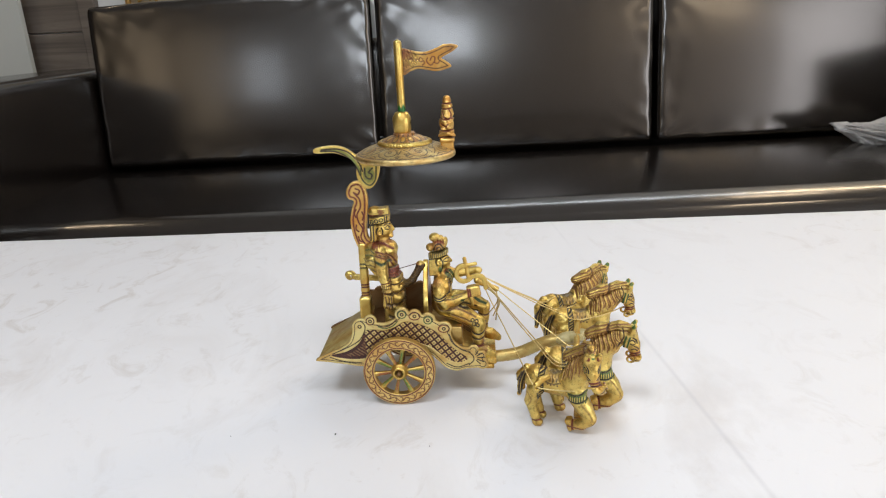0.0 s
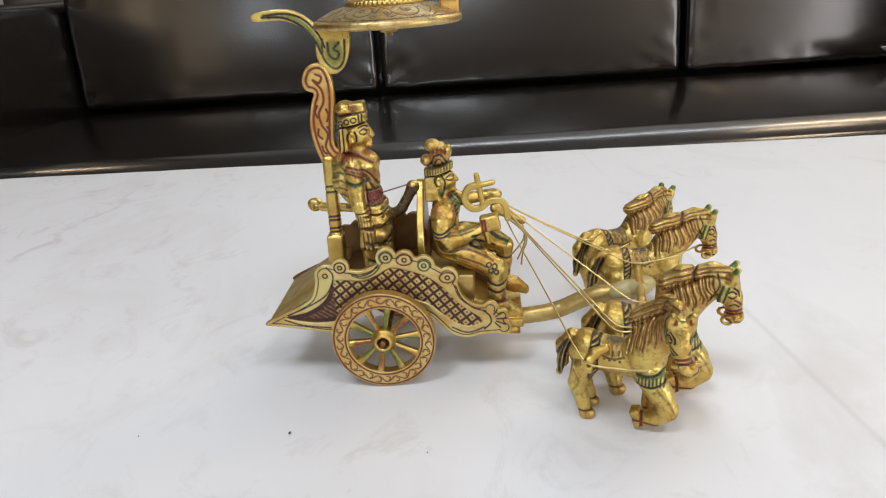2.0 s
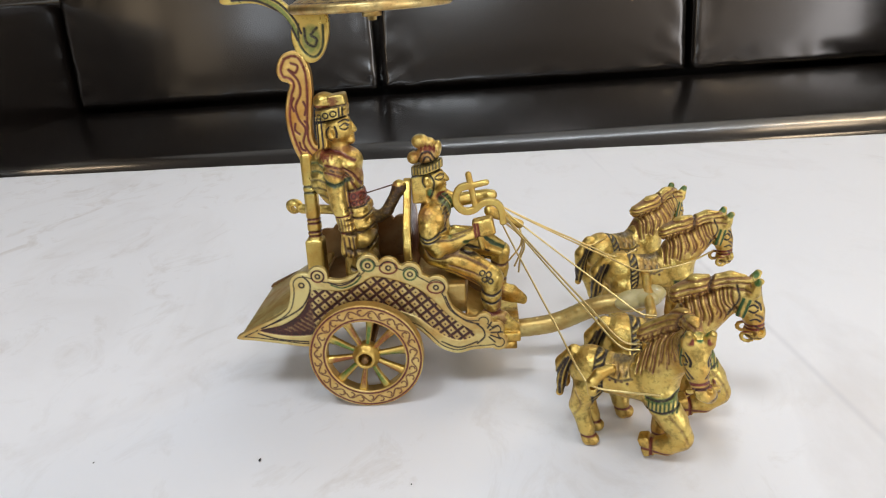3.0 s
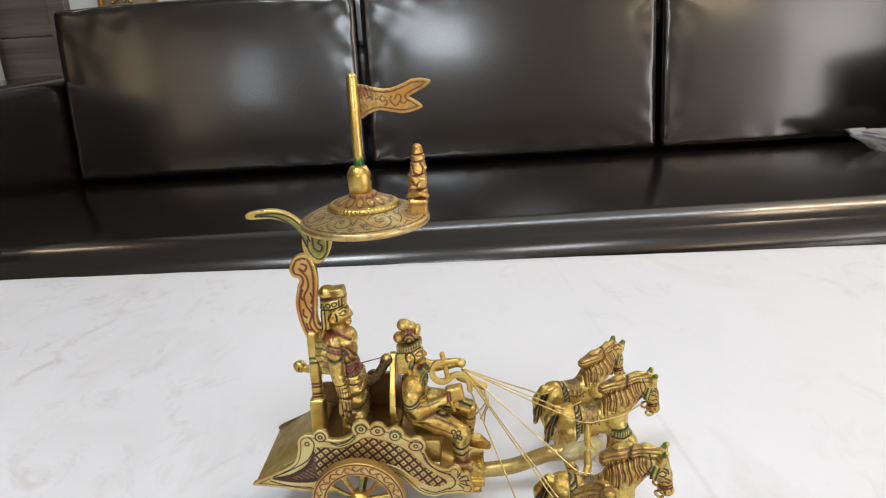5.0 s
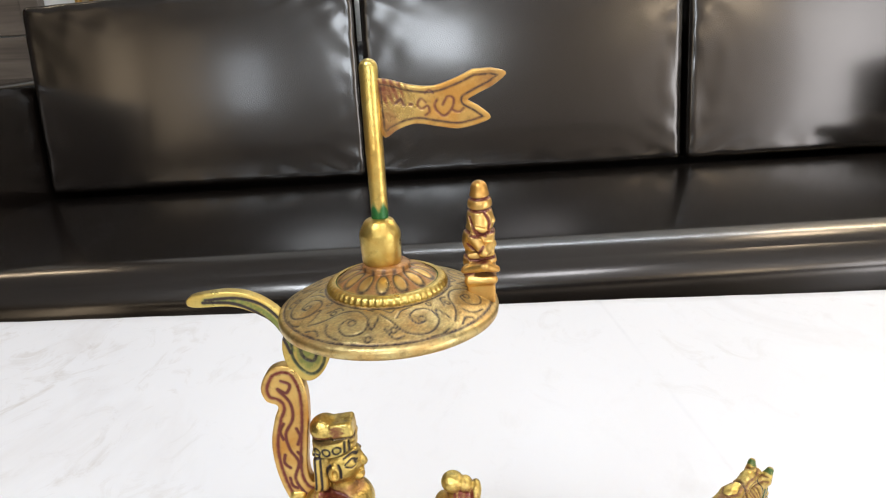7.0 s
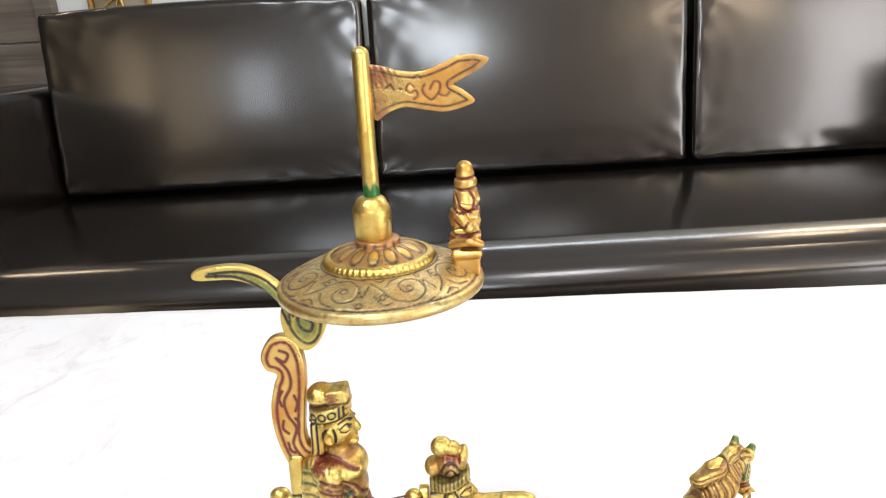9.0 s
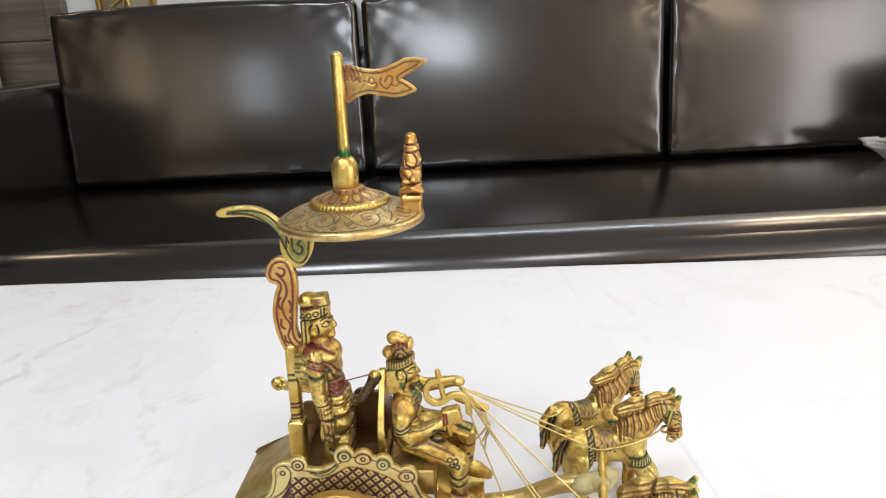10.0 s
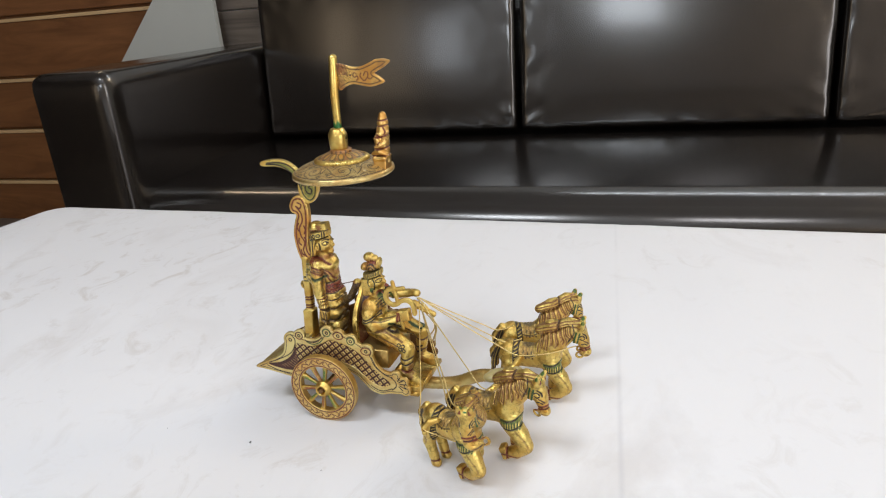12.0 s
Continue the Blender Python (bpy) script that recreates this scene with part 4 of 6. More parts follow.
# drawbar and yoke
bar = Clay((60, 18, 6), (145, 52, 60), 0.5)
bar_line = spline([Vector(c) for c in ((64, 38.5, 17), (84.5, 37.5, 19.3), (96.4, 37, 22.2), (109.3, 35, 29.0), (119, 33, 33), (134, 30, 35))], 4)
for a, b in zip(bar_line, bar_line[1:]):
    bar.cap(a, b, 4.7, 4.7, 0.5)
part("drawbar", bar.mesh("drawbar", BRASS_DARK), BRASS_DARK, chariot, "curved brass drawbar")
yoke = Clay((118, -20, 34), (150, 100, 56), 0.6)
yoke.limb([(127, -14, 43), (134, 4, 42), (138, 28, 40), (141, 44, 40), (142, 53, 40)], [2.0, 2.3, 2.6, 2.4, 2.2], 0.8)
part("yoke", yoke.mesh("yoke", BRASS), BRASS, chariot, "bent brass yoke rod between the horses")
glue = Clay((118, 12, 30), (154, 52, 58), 0.6)
glue.ell((134, 28, 38.0), (11, 7.0, 4.0), 2).ell((142, 33, 38.5), (6, 6, 3.4), 2).ell((127, 23, 38), (6, 5, 3.2), 2).ell((137, 22, 40), (5, 5, 3.0), 2)
GLUE = plain_material("yellowed_glue", (0.40, 0.33, 0.14), 0.28, 0.3, 300)
part("glue_joint", glue.mesh("glue_joint", GLUE), GLUE, chariot, "pale yellow glue lump on the yoke joint")

# ---- statues on the chariot, each one casting ----


def standing_archer():
    c = Clay((-46, 16, 48), (26, 62, 148), 0.40)
    Y = AXIS
    near, far = (0, Y - 1), (Y + 1, 99)
    # skirt in stepped folds, feet
    c.limb([(-6, Y - 4.5, 50), (-5, Y - 4.5, 62), (-4, Y - 3.5, 78)], [5.4, 6.2, 7.0], 1.5)
    c.limb([(-1, Y + 4.5, 50), (-1, Y + 4.5, 62), (-3, Y + 3.5, 78)], [5.4, 6.2, 7.0], 1.5)
    for i, (z, x, r) in enumerate(((76, -3.4, 8.2), (69.5, -2.6, 8.2), (63, -1.6, 7.8), (56.5, -1.0, 7.2))):
        c.ell((x, Y - 1, z), (r, 9.2, 3.8), 0.5, -12)
    c.ell((-6, Y, 86), (7.8, 9.2, 8), 2)
    c.ell((-7.5, Y, 95), (8.4, 9.4, 9), 2)
    c.ell((-9.0, Y, 103.0), (10.4, 10.6, 7.2), 2.5)
    # quiver bulge on the back, ribbed across
    c.limb([(-17.4, Y - 3, 103), (-17.6, Y - 3, 95), (-14.6, Y - 3, 86)], [6.6, 6.6, 4.6], 2.6)
    c.ell((-12.5, Y - 8.5, 104.5), (6.2, 5.4, 4.8), 1.0)
    # near arm hanging down, with a cuff
    c.limb([(-11.4, Y - 11.5, 101), (-10.6, Y - 12.4, 94), (-10.0, Y - 12.6, 84), (-8.2, Y - 12.4, 75), (-7.0, Y - 12, 69)], [4.8, 4.5, 4.0, 3.6, 3.7], 0.9)
    for z, x in ((76.0, -8.2), (72.6, -7.6), (69.6, -7.1)):
        c.ell((x, Y - 12.2, z), (4.2, 4.2, 1.5), 0.35)
    c.block((-6.6, Y - 12, 63.5), (3.9, 3.2, 4.8), 1.8, 0.8, -8)
    # far arm stretched forward, holding the bow
    c.limb([(-9, Y + 10, 103), (-6, Y + 9, 85), (0, Y + 4, 72.5), (7, Y, 71.0), (11.5, Y - 2, 74.6), (17, Y - 3, 87.0)], [4.4, 3.8, 3.0, 2.9, 3.2, 3.0], 0.9)
    c.ell((18.6, Y - 3, 89.4), (3.8, 3.4, 4.0), 0.8)
    # bow rod behind the post with its curled end
    c.limb([(-4, Y + 9, 70.8), (-20, Y + 15, 70.6), (-37, Y + 20, 70.1)], [2.3, 2.3, 2.4], 0.6)
    c.ell((-41.5, Y + 20.5, 72.0), (4.4, 3.2, 4.4), 0.8)
    c.cap((-41, Y + 12, 71), (-41, Y + 30, 71), 1.2, 1.2, 0.4, True)
    # neck, head, features
    c.cap((-10, Y, 107), (-9.6, Y, 114), 5.6, 5.2, 1.5)
    c.ell((-9.6, Y, 119.5), (8.2, 7.6, 9.0), 1.0)
    c.block((-17.0, Y, 118.5), (2.8, 6.4, 9.0), 1.4, 0.7)
    c.cap((-2.2, Y, 121.6), (-0.8, Y, 118.4), 1.1, 1.6, 0.6)
    c.ell((-3.2, Y, 112.8), (2.6, 2.8, 2.0), 0.7)
    for dz in (116.0, 114.7):
        c.ell((-2.2, Y, dz), (1.5, 2.2, 0.65), 0.25)
    for s in (-1, 1):
        c.ell((-11.2, Y + s * 7.4, 118.4), (2.5, 1.5, 3.6), 0.4)
        c.ell((-10.8, Y + s * 8.6, 118.4), (1.2, 1.0, 2.0), 0.3, 0, True)
        c.ell((-4.4, Y + s * 4.8, 121.0), (2.1, 1.6, 1.3), 0.3)
    # cap: slanted band, ball at the back and an upright front
    def band(x, y, z):
        zz = z - 128.6 - 0.16 * (x + 11.5)
        q, w = np.hypot(x + 11.6, (y - Y) * 1.04) - 8.9 + 0.7, np.abs(zz) - 3.4 + 0.7
        return np.hypot(np.maximum(q, 0), np.maximum(w, 0)) + np.minimum(np.maximum(q, w), 0) - 0.7
    c.blend(band, (-22, Y - 10, 122), (-1, Y + 10, 136), 0.4)
    c.ell((-15.0, Y - 1.0, 135.2), (6.0, 5.6, 5.6), 0.6)
    c.block((-7.6, Y - 1.6, 134.8), (4.6, 4.6, 4.8), 1.4, 0.6, 8)
    for span in (near, far):
        c.engrave([smooth2([(-20.8, 123.6), (-12, 124.9), (-2.4, 126.6)])], 0.55, 0.9, (0.1, 0, 0.9), span=span)
        c.engrave([smooth2([(-20.8, 130.4), (-12, 132.2), (-2.4, 133.6)])], 0.45, 0.6, (0.35, 0, 0.6), span=span)
        c.engrave([ring2(-17.4, 127.2, 1.3, 10), ring2(-13.6, 128, 1.6, 10), ring2(-9.4, 128.8, 1.6, 10), [(-6.6, 127), (-6.5, 132)], [(-5.0, 127.3), (-4.9, 132.3)]], 0.34, 0.5, (0, 0.3, 0.75), span=span)
        c.engrave([smooth2([(-6.8, 121.4), (-4.6, 122.8), (-2.8, 121.6)]), smooth2([(-6.6, 120.6), (-4.4, 119.6), (-2.8, 120.6)]), smooth2([(-7.4, 123.6), (-4.8, 124.6), (-2.8, 123.4)])], 0.28, 0.42, (0, 0.15, 0.85), span=span)
        c.engrave([smooth2([(-12.6, 121.4), (-14.2, 119), (-13.4, 115.4), (-12, 114.6)]), smooth2([(-9.4, 121.6), (-8.6, 119), (-8.8, 116)]), [(-18.8, 126), (-19, 111)], [(-16.6, 126), (-16.6, 110)]], 0.36, 0.6, DARK, span=span)
        c.engrave([smooth2([(-16, 109.4), (-9, 108.6), (-1.4, 104.6)])], 0.55, 0.5, (0.75, 0, 0.3), span=span)
        c.engrave([smooth2([(-14.5, 104.4), (-9, 103.2), (-3, 98.6), (0.4, 92)]), smooth2([(-14.5, 101.4), (-9.6, 100.2), (-4.8, 96.4), (-2, 91)])], 0.42, 0.6, (0.75, 0, 0.35), span=span)
        c.engrave([[(-11.5, 102.6), (-10, 101.8)], [(-8.6, 101.6), (-7.2, 100.4)], [(-6, 99.4), (-4.8, 98)], [(-4, 97), (-3, 95.4)]], 0.4, 0.3, (0.3, 0, 0.6), span=span)
        c.engrave([smooth2([(-6, 75), (0, 73.4), (4, 75.6)]), smooth2([(-7, 68), (0, 66.4), (4.6, 68.6)]), smooth2([(-7, 61.4), (0, 59.8), (5.4, 62)]), smooth2([(-7, 55), (0, 53.4), (5.4, 55.6)])],
                  0.6, 1.1, (0.35, 0.05, 0.6), span=span)
    c.engrave([[(-15.6, 97.4), (-10, 95.4), (-4.5, 96.2)]], 0.75, 0.6, (0, 0.75, 0.6), span=(0, Y - 8))
    c.engrave([smooth2([(-15.4, 96), (-14.4, 86), (-12.4, 76)]), smooth2([(-6.0, 95), (-5.6, 86), (-4.4, 77)])], 0.45, 0.6, (0.35, 0, 0.5), span=(0, Y - 7))
    for k in range(5):
        z = 104.0 - 4.0 * k
        c.engrave([smooth2([(-25, z - 1), (-20, z + 0.8), (-16, z - 0.6)])], 0.42, 0.40, (0, 0.6, 0.5) if k in (0, 1) else (0.1, 0.1, 0.6), span=(0, Y + 4), tint=0.8)
    c.engrave([[(-12.4, 77.6), (-4, 78)], [(-11.2, 68.4), (-3, 68)]], 0.4, 0.4, (0.9, 0, 0.3), span=(0, Y - 7))
    c.engrave([[(-10 + 1.5 * k, 69.2), (-10.4 + 1.5 * k, 76.6)] for k in range(5)], 0.26, 0.3, (0.3, 0, 0.4), span=(0, Y - 7))
    c.engrave([smooth2([(-8.6, 66), (-8.2, 62), (-8, 59)]), smooth2([(-6.2, 66), (-5.8, 62), (-6, 59)]), smooth2([(-4.2, 66), (-3.9, 62), (-4, 59)])], 0.35, 0.45, (0.4, 0, 0.6), span=(0, Y - 9))
    c.engrave([[(-5.8, 90.2), (2, 90.2)], [(-6, 81.2), (2.4, 81.2)]], 0.5, 0.7, (0.3, 0, 0.7))
    c.engrave([ring2(-3.4, 87.6, 1.2, 8), ring2(-0.2, 87.2, 1.2, 8), ring2(-3.2, 83.8, 1.2, 8), ring2(0.2, 83.6, 1.2, 8)], 0.3, 0.4, (0.7, 0, 0.5))
    c.tint(lambda x, y, z: 0.8 * soft_in(np.maximum(np.abs(x + 1.6) - 4.4, np.abs(z - 85.7) - 4.0), 0.5) * (x > -6), (0.95, 0, 0.05))
    c.tint(lambda x, y, z: 0.8 * soft_in(np.hypot((x + 15) / 4, (z - 108) / 1.8) - 1 + 0.3 * np.sin(x * 3), 0.5), (0.9, 0, 0.1))
    c.tint(lambda x, y, z: 0.8 * soft_in(np.hypot((x + 16) / 5.5, (z - 132.6) / 1.2) - 1, 0.4) * (x < -9) + 0.7 * soft_in(np.hypot((x + 9.4) / 2.6, (z - 136) / 3.0) - 1 + 0.2 * np.sin(z * 3), 0.4), (0.85, 0, 0.1))
    c.tint(lambda x, y, z: 0.5 * soft_in(np.abs(z - 109.5) - 1.4, 0.8) * (x > -12), (0.9, 0, 0.1))
    c.tint(lambda x, y, z: 0.45 * soft_in(np.abs(z - 101.5 + 0.45 * (x + 9)) - 2.6 + 0.8 * np.sin(x * 2.1), 1.0) * (x > -14), (0.95, 0, 0.05))
    c.tint(lambda x, y, z: 0.75 * soft_in(4 - x, 3) * (z < 91), (0.3, 0, 0.85))
    def stand(v):
        v = v.copy()
        v[:, 0] += (v[:, 0] + 10.5) * -0.09 * np.clip((v[:, 2] - 108) / 4, 0, 1)
        v[:, 2] = np.interp(v[:, 2], (48, 50, 63, 72.5, 86, 103, 111, 125, 141, 148), (48, 50, 73, 83, 92.5, 109.7, 117.9, 130.6, 143.2, 149.6))
        return lean(v)
    ob = part("archer_statue", c.mesh("archer_statue", BRASS_CAST, stand), BRASS_CAST)
    return tagged(ob, "standing brass archer statue with tall cap and painted sash", "statue")


standing_archer()


def seated_driver():
    c = Clay((20, 4, 22), (90, 62, 124), 0.40)
    Y = AXIS - 2.5
    near, far = (0, Y - 1), (Y + 1, 99)
    # hips, torso, chest
    c.ell((35, Y, 61), (9, 11, 7.5), 2)
    c.ell((35, Y, 71), (7.6, 9.2, 9), 2)
    c.ell((36, Y, 79.5), (7.6, 10.2, 7.5), 2.0)
    # legs sloping down to the knees, short shins, pointed shoes
    c.limb([(36, Y - 7, 61), (50, Y - 9.5, 55.5), (62, Y - 11, 48)], [7.4, 7.2, 5.8], 1.3)
    c.limb([(62, Y - 11, 47), (61.4, Y - 12.5, 40), (62, Y - 14, 34)], [5.4, 4.9, 4.2], 1.0)
    c.limb([(60, Y - 15, 32), (66.5, Y - 17, 31), (73, Y - 18.5, 28.8)], [4.0, 3.8, 2.0], 0.7)
    c.limb([(36, Y + 7, 61), (52, Y + 8, 58.5), (66.5, Y + 9, 54)], [7.2, 6.8, 5.4], 1.3)
    c.limb([(66.5, Y + 9, 53), (66.4, Y + 8, 46), (65.5, Y + 7, 38)], [5.0, 4.4, 3.8], 1.0)
    c.limb([(66, Y + 6.5, 35), (72, Y + 6.5, 33.6), (78, Y + 6.5, 31)], [3.8, 3.6, 2.0], 0.7)
    c.block((66, Y - 3, 26.0), (9.0, 20, 2.2), 0.8, 0.4)
    # near arm: round shoulder, banded sleeve, forearm to a square fist block
    c.ell((34.6, Y - 10.5, 78.6), (6.8, 5.6, 7.0), 0.9)
    c.limb([(33.4, Y - 12.5, 74), (33.6, Y - 13.8, 68.5), (37, Y - 13.8, 65.2), (46, Y - 10.5, 66.6), (53, Y - 8, 68.6)], [5.4, 4.9, 4.4, 3.9, 3.4], 0.7)
    c.ell((53.6, Y - 7.5, 68.6), (3.0, 3.6, 3.9), 0.5)
    c.block((59.2, Y - 5.5, 71.4), (5.2, 3.6, 4.6), 1.5, 0.5, 10)
    # far arm forward with the reins
    c.limb([(36, Y + 10, 84), (44, Y + 13, 79.5), (55, Y + 13.5, 80.5), (61, Y + 12, 82)], [4.8, 3.8, 3.2, 3.0], 1.0)
    c.ell((63, Y + 11, 82), (3.4, 3.0, 3.0), 0.7)
    c.limb([(62, Y + 8, 75), (70, Y + 9, 70.5), (77, Y + 9, 66.5)], [2.6, 2.4, 2.2], 0.9)
    # folded scarf over the lap
    c.limb([(44, Y + 2, 66), (56, Y + 4, 63.5), (67, Y + 4.5, 59)], [4.2, 4.0, 2.6], 0.6)
    c.limb([(46, Y - 1, 63.5), (56, Y + 1, 61.0), (66, Y + 2, 56)], [3.2, 3.0, 2.2], 0.4)
    # head, square-cut hair
    c.cap((34, Y, 84), (35, Y, 91), 4.8, 4.6, 1.0)
    c.ell((35, Y, 95), (6.6, 6.2, 7.4), 0.9)
    c.block((29.2, Y, 91.8), (3.8, 6.0, 7.4), 1.2, 0.6)
    c.cap((41.0, Y, 97.2), (42.2, Y, 94.6), 0.9, 1.35, 0.5)
    c.ell((39.8, Y, 89.2), (2.1, 2.3, 1.8), 0.6)
    for dz in (92.4, 91.2):
        c.ell((40.8, Y, dz), (1.25, 1.9, 0.55), 0.22)
    for s in (-1, 1):
        c.ell((33.2, Y + s * 6.0, 95.4), (2.0, 1.3, 2.9), 0.35)
        c.ell((33.4, Y + s * 7.2, 95.4), (0.9, 0.9, 1.7), 0.25, 0, True)
        c.ell((39.0, Y + s * 4.0, 96.8), (1.9, 1.5, 1.2), 0.25)
        c.ell((34.3, Y + s * 6.0, 89.4), (1.9, 1.5, 2.6), 0.3)
    # crown: beaded band, rolls, leaf and ball
    def band(x, y, z):
        zz = z - 101.6 - 0.24 * (x - 33)
        q, w = np.hypot(x - 33, y - Y) - 7.8 + 0.7, np.abs(zz) - 2.2 + 0.7
        return np.hypot(np.maximum(q, 0), np.maximum(w, 0)) + np.minimum(np.maximum(q, w), 0) - 0.7
    c.blend(band, (24, Y - 9, 96), (42, Y + 9, 108), 0.3)
    c.ell((27.0, Y, 106.4), (3.4, 4.8, 3.0), 0.4)
    c.ell((33.4, Y, 107.4), (5.6, 6.2, 4.6), 0.4)
    c.ell((38.0, Y, 109.6), (2.4, 4.4, 4.6), 0.4, -14)
    c.ell((30.4, Y, 114.0), (4.2, 4.4, 3.4), 0.5)
    c.ell((34.8, Y, 113.0), (2.8, 3.6, 2.6), 0.4)
    for span in (near, far):
        c.engrave([smooth2([(25, 98.0), (33, 99.2), (41.5, 101.6)]), smooth2([(25, 102.6), (33, 104.0), (41.5, 106.4)])], 0.42, 0.7, (0, 0.5, 0.75), span=span)
        c.engrave([[(25.8 + 1.5 * i, 99.0 + 0.36 * i), (25.8 + 1.5 * i, 101.8 + 0.36 * i)] for i in range(11)], 0.30, 0.45, (0, 0.35, 0.55), span=span)
        c.engrave([smooth2([(29.4, 104.6), (31.4, 109.2), (35.2, 109.6), (37.4, 106)]), smooth2([(31.4, 104.8), (32.8, 107.4), (34.6, 107.4), (35.6, 105.4)])], 0.36, 0.6, (0.4, 0, 0.7), span=span)
        c.engrave([smooth2([(37.0, 97.2), (39.0, 98.4), (41, 97.4)]), smooth2([(37.0, 96.4), (39.0, 95.5), (40.8, 96.4)]), smooth2([(36.2, 99.0), (38.8, 100.0), (41.2, 99.0)])], 0.26, 0.4, (0, 0.2, 0.8), span=span)
        c.engrave([smooth2([(34.6, 98.6), (36.4, 95), (35.6, 90), (34, 86.8)]), smooth2([(31.4, 98.4), (31, 95), (32, 92.4)])], 0.36, 0.5, (0, 0.4, 0.7), span=span)
        c.engrave([smooth2([(38.6, 86), (42.4, 82), (44.2, 76), (43, 70)])], 0.7, 0.5, (0, 0.75, 0.35), span=span, tint=0.8)
        c.engrave([[(38.8 + 0.75 * i, 85.6 - 2.2 * i), (41.0 + 0.6 * i, 86.4 - 2.2 * i)] for i in range(6)], 0.3, 0.5, (0, 0.3, 0.8), span=span)
        c.engrave([smooth2([(50, 66.2), (59, 63.6), (69, 58.4)])], 0.7, 0.5, (0, 0.75, 0.5), span=span)
        c.engrave([smooth2([(48, 62.8), (57, 60.2), (67, 55.4)])], 0.45, 0.6, (0, 0.3, 0.75), span=span)
        c.engrave([smooth2([(56, 43.4), (62, 42), (67.5, 43.6)]), smooth2([(56, 40), (62, 38.6), (67, 40.2)])], 0.45, 0.6, (0.1, 0, 0.85), span=span)
        c.engrave([smooth2([(57, 35.2), (62, 34.2), (67.6, 35.6)])], 0.5, 0.5, (0.8, 0, 0.3), span=near)
    c.engrave([smooth2([(63, 49), (68, 47.8), (73, 49)]), smooth2([(64, 42), (68, 41), (74, 42)])], 0.45, 0.5, (0.6, 0, 0.5), span=far)
    c.engrave([ring2(57.6, 52.6, 1.3, 8), ring2(60.6, 51.6, 1.3, 8), ring2(58.6, 49.4, 1.3, 8), ring2(61.4, 48.6, 1.2, 8)], 0.3, 0.4, (0, 0.25, 0.75))
    c.engrave([smooth2([(27.6, 72.8), (33, 70.6), (40.5, 74)]), smooth2([(28, 70.6), (33, 68.4), (40.5, 71.6)])], 0.5, 0.6, (0, 0.35, 0.75), span=(0, Y - 5))
    c.engrave([smooth2([(28.4, 84), (27.6, 78), (28.2, 72), (29.4, 66), (34, 61), (42, 61.6), (52, 64.4)]), smooth2([(41, 82), (41.6, 76), (40.6, 71.4), (46, 70.8), (53, 72.6)])], 0.5, 0.6, (0.4, 0, 0.45), span=(0, Y - 5))
    c.engrave([smooth2([(36, 69.5), (43, 68.4), (50, 70)])], 0.4, 0.35, (0.2, 0, 0.5), span=(0, Y - 8))
    c.engrave([smooth2([(30, 54), (42, 54), (54, 48), (58, 43)]), smooth2([(40, 62), (50, 61), (60, 54.6)]), smooth2([(42, 57.4), (50, 55), (56, 51.6)])], 0.45, 0.55, (0.4, 0, 0.4), span=near)
    c.engrave([[(55.6, 65), (54.8, 74)], [(57.0, 65), (56.2, 74)]], 0.5, 0.5, (0.9, 0, 0.15), span=near)
    c.tint(lambda x, y, z: 0.8 * soft_in(np.hypot((x - 39.5) / 3.0, (z - 87.0) / 1.8) - 1, 0.4), (1, 0, 0))
    c.tint(lambda x, y, z: 0.8 * soft_in(np.hypot((x - 34.4) / 1.5, (z - 89.6) / 2.0) - 1, 0.4), (0, 0.8, 0.35))
    c.tint(lambda x, y, z: 0.75 * soft_in(np.hypot((x - 34.5) / 4, (z - 110.8) / 1.8) - 1 + 0.3 * np.sin(3 * x), 0.5), (0.95, 0, 0.05))
    c.tint(lambda x, y, z: 0.4 * soft_in(np.hypot((x - 31.5) / 3.4, (z - 82) / 3.0) - 1 + 0.4 * np.sin(3 * x) * np.sin(2 * z), 0.6), (0.9, 0, 0.05))
    c.tint(lambda x, y, z: 0.42 * soft_in(np.hypot((x - 33) / 6.5, (z - 108) / 5.5) - 1 + 0.35 * np.sin(2.4 * x) * np.sin(1.9 * z), 0.8), (0.95, 0, 0.05))
    c.tint(lambda x, y, z: 0.55 * soft_in(np.abs(x - 66) - 2.2 + np.sin(z * 4) * 0.6, 0.8) * (z > 31) * (z < 40), (0.8, 0, 0.2))
    def lift(v):
        v = lean(v, 0.12, 60)
        v[:, 2] = np.interp(v[:, 2], (22, 28, 34, 48, 61, 66, 71.4, 79, 85, 89, 98, 104, 117), (22, 28, 36, 50.5, 62.5, 69.5, 73.5, 81.5, 87, 91.5, 99.5, 105, 118))
        v[:, 2] += 3.2 * np.clip((v[:, 2] - 30) / 25, 0, 1)
        return v
    ob = part("driver_statue", c.mesh("driver_statue", BRASS_CAST, lift), BRASS_CAST)
    return tagged(ob, "seated brass charioteer statue with stacked crown, holding reins", "statue")


seated_driver()

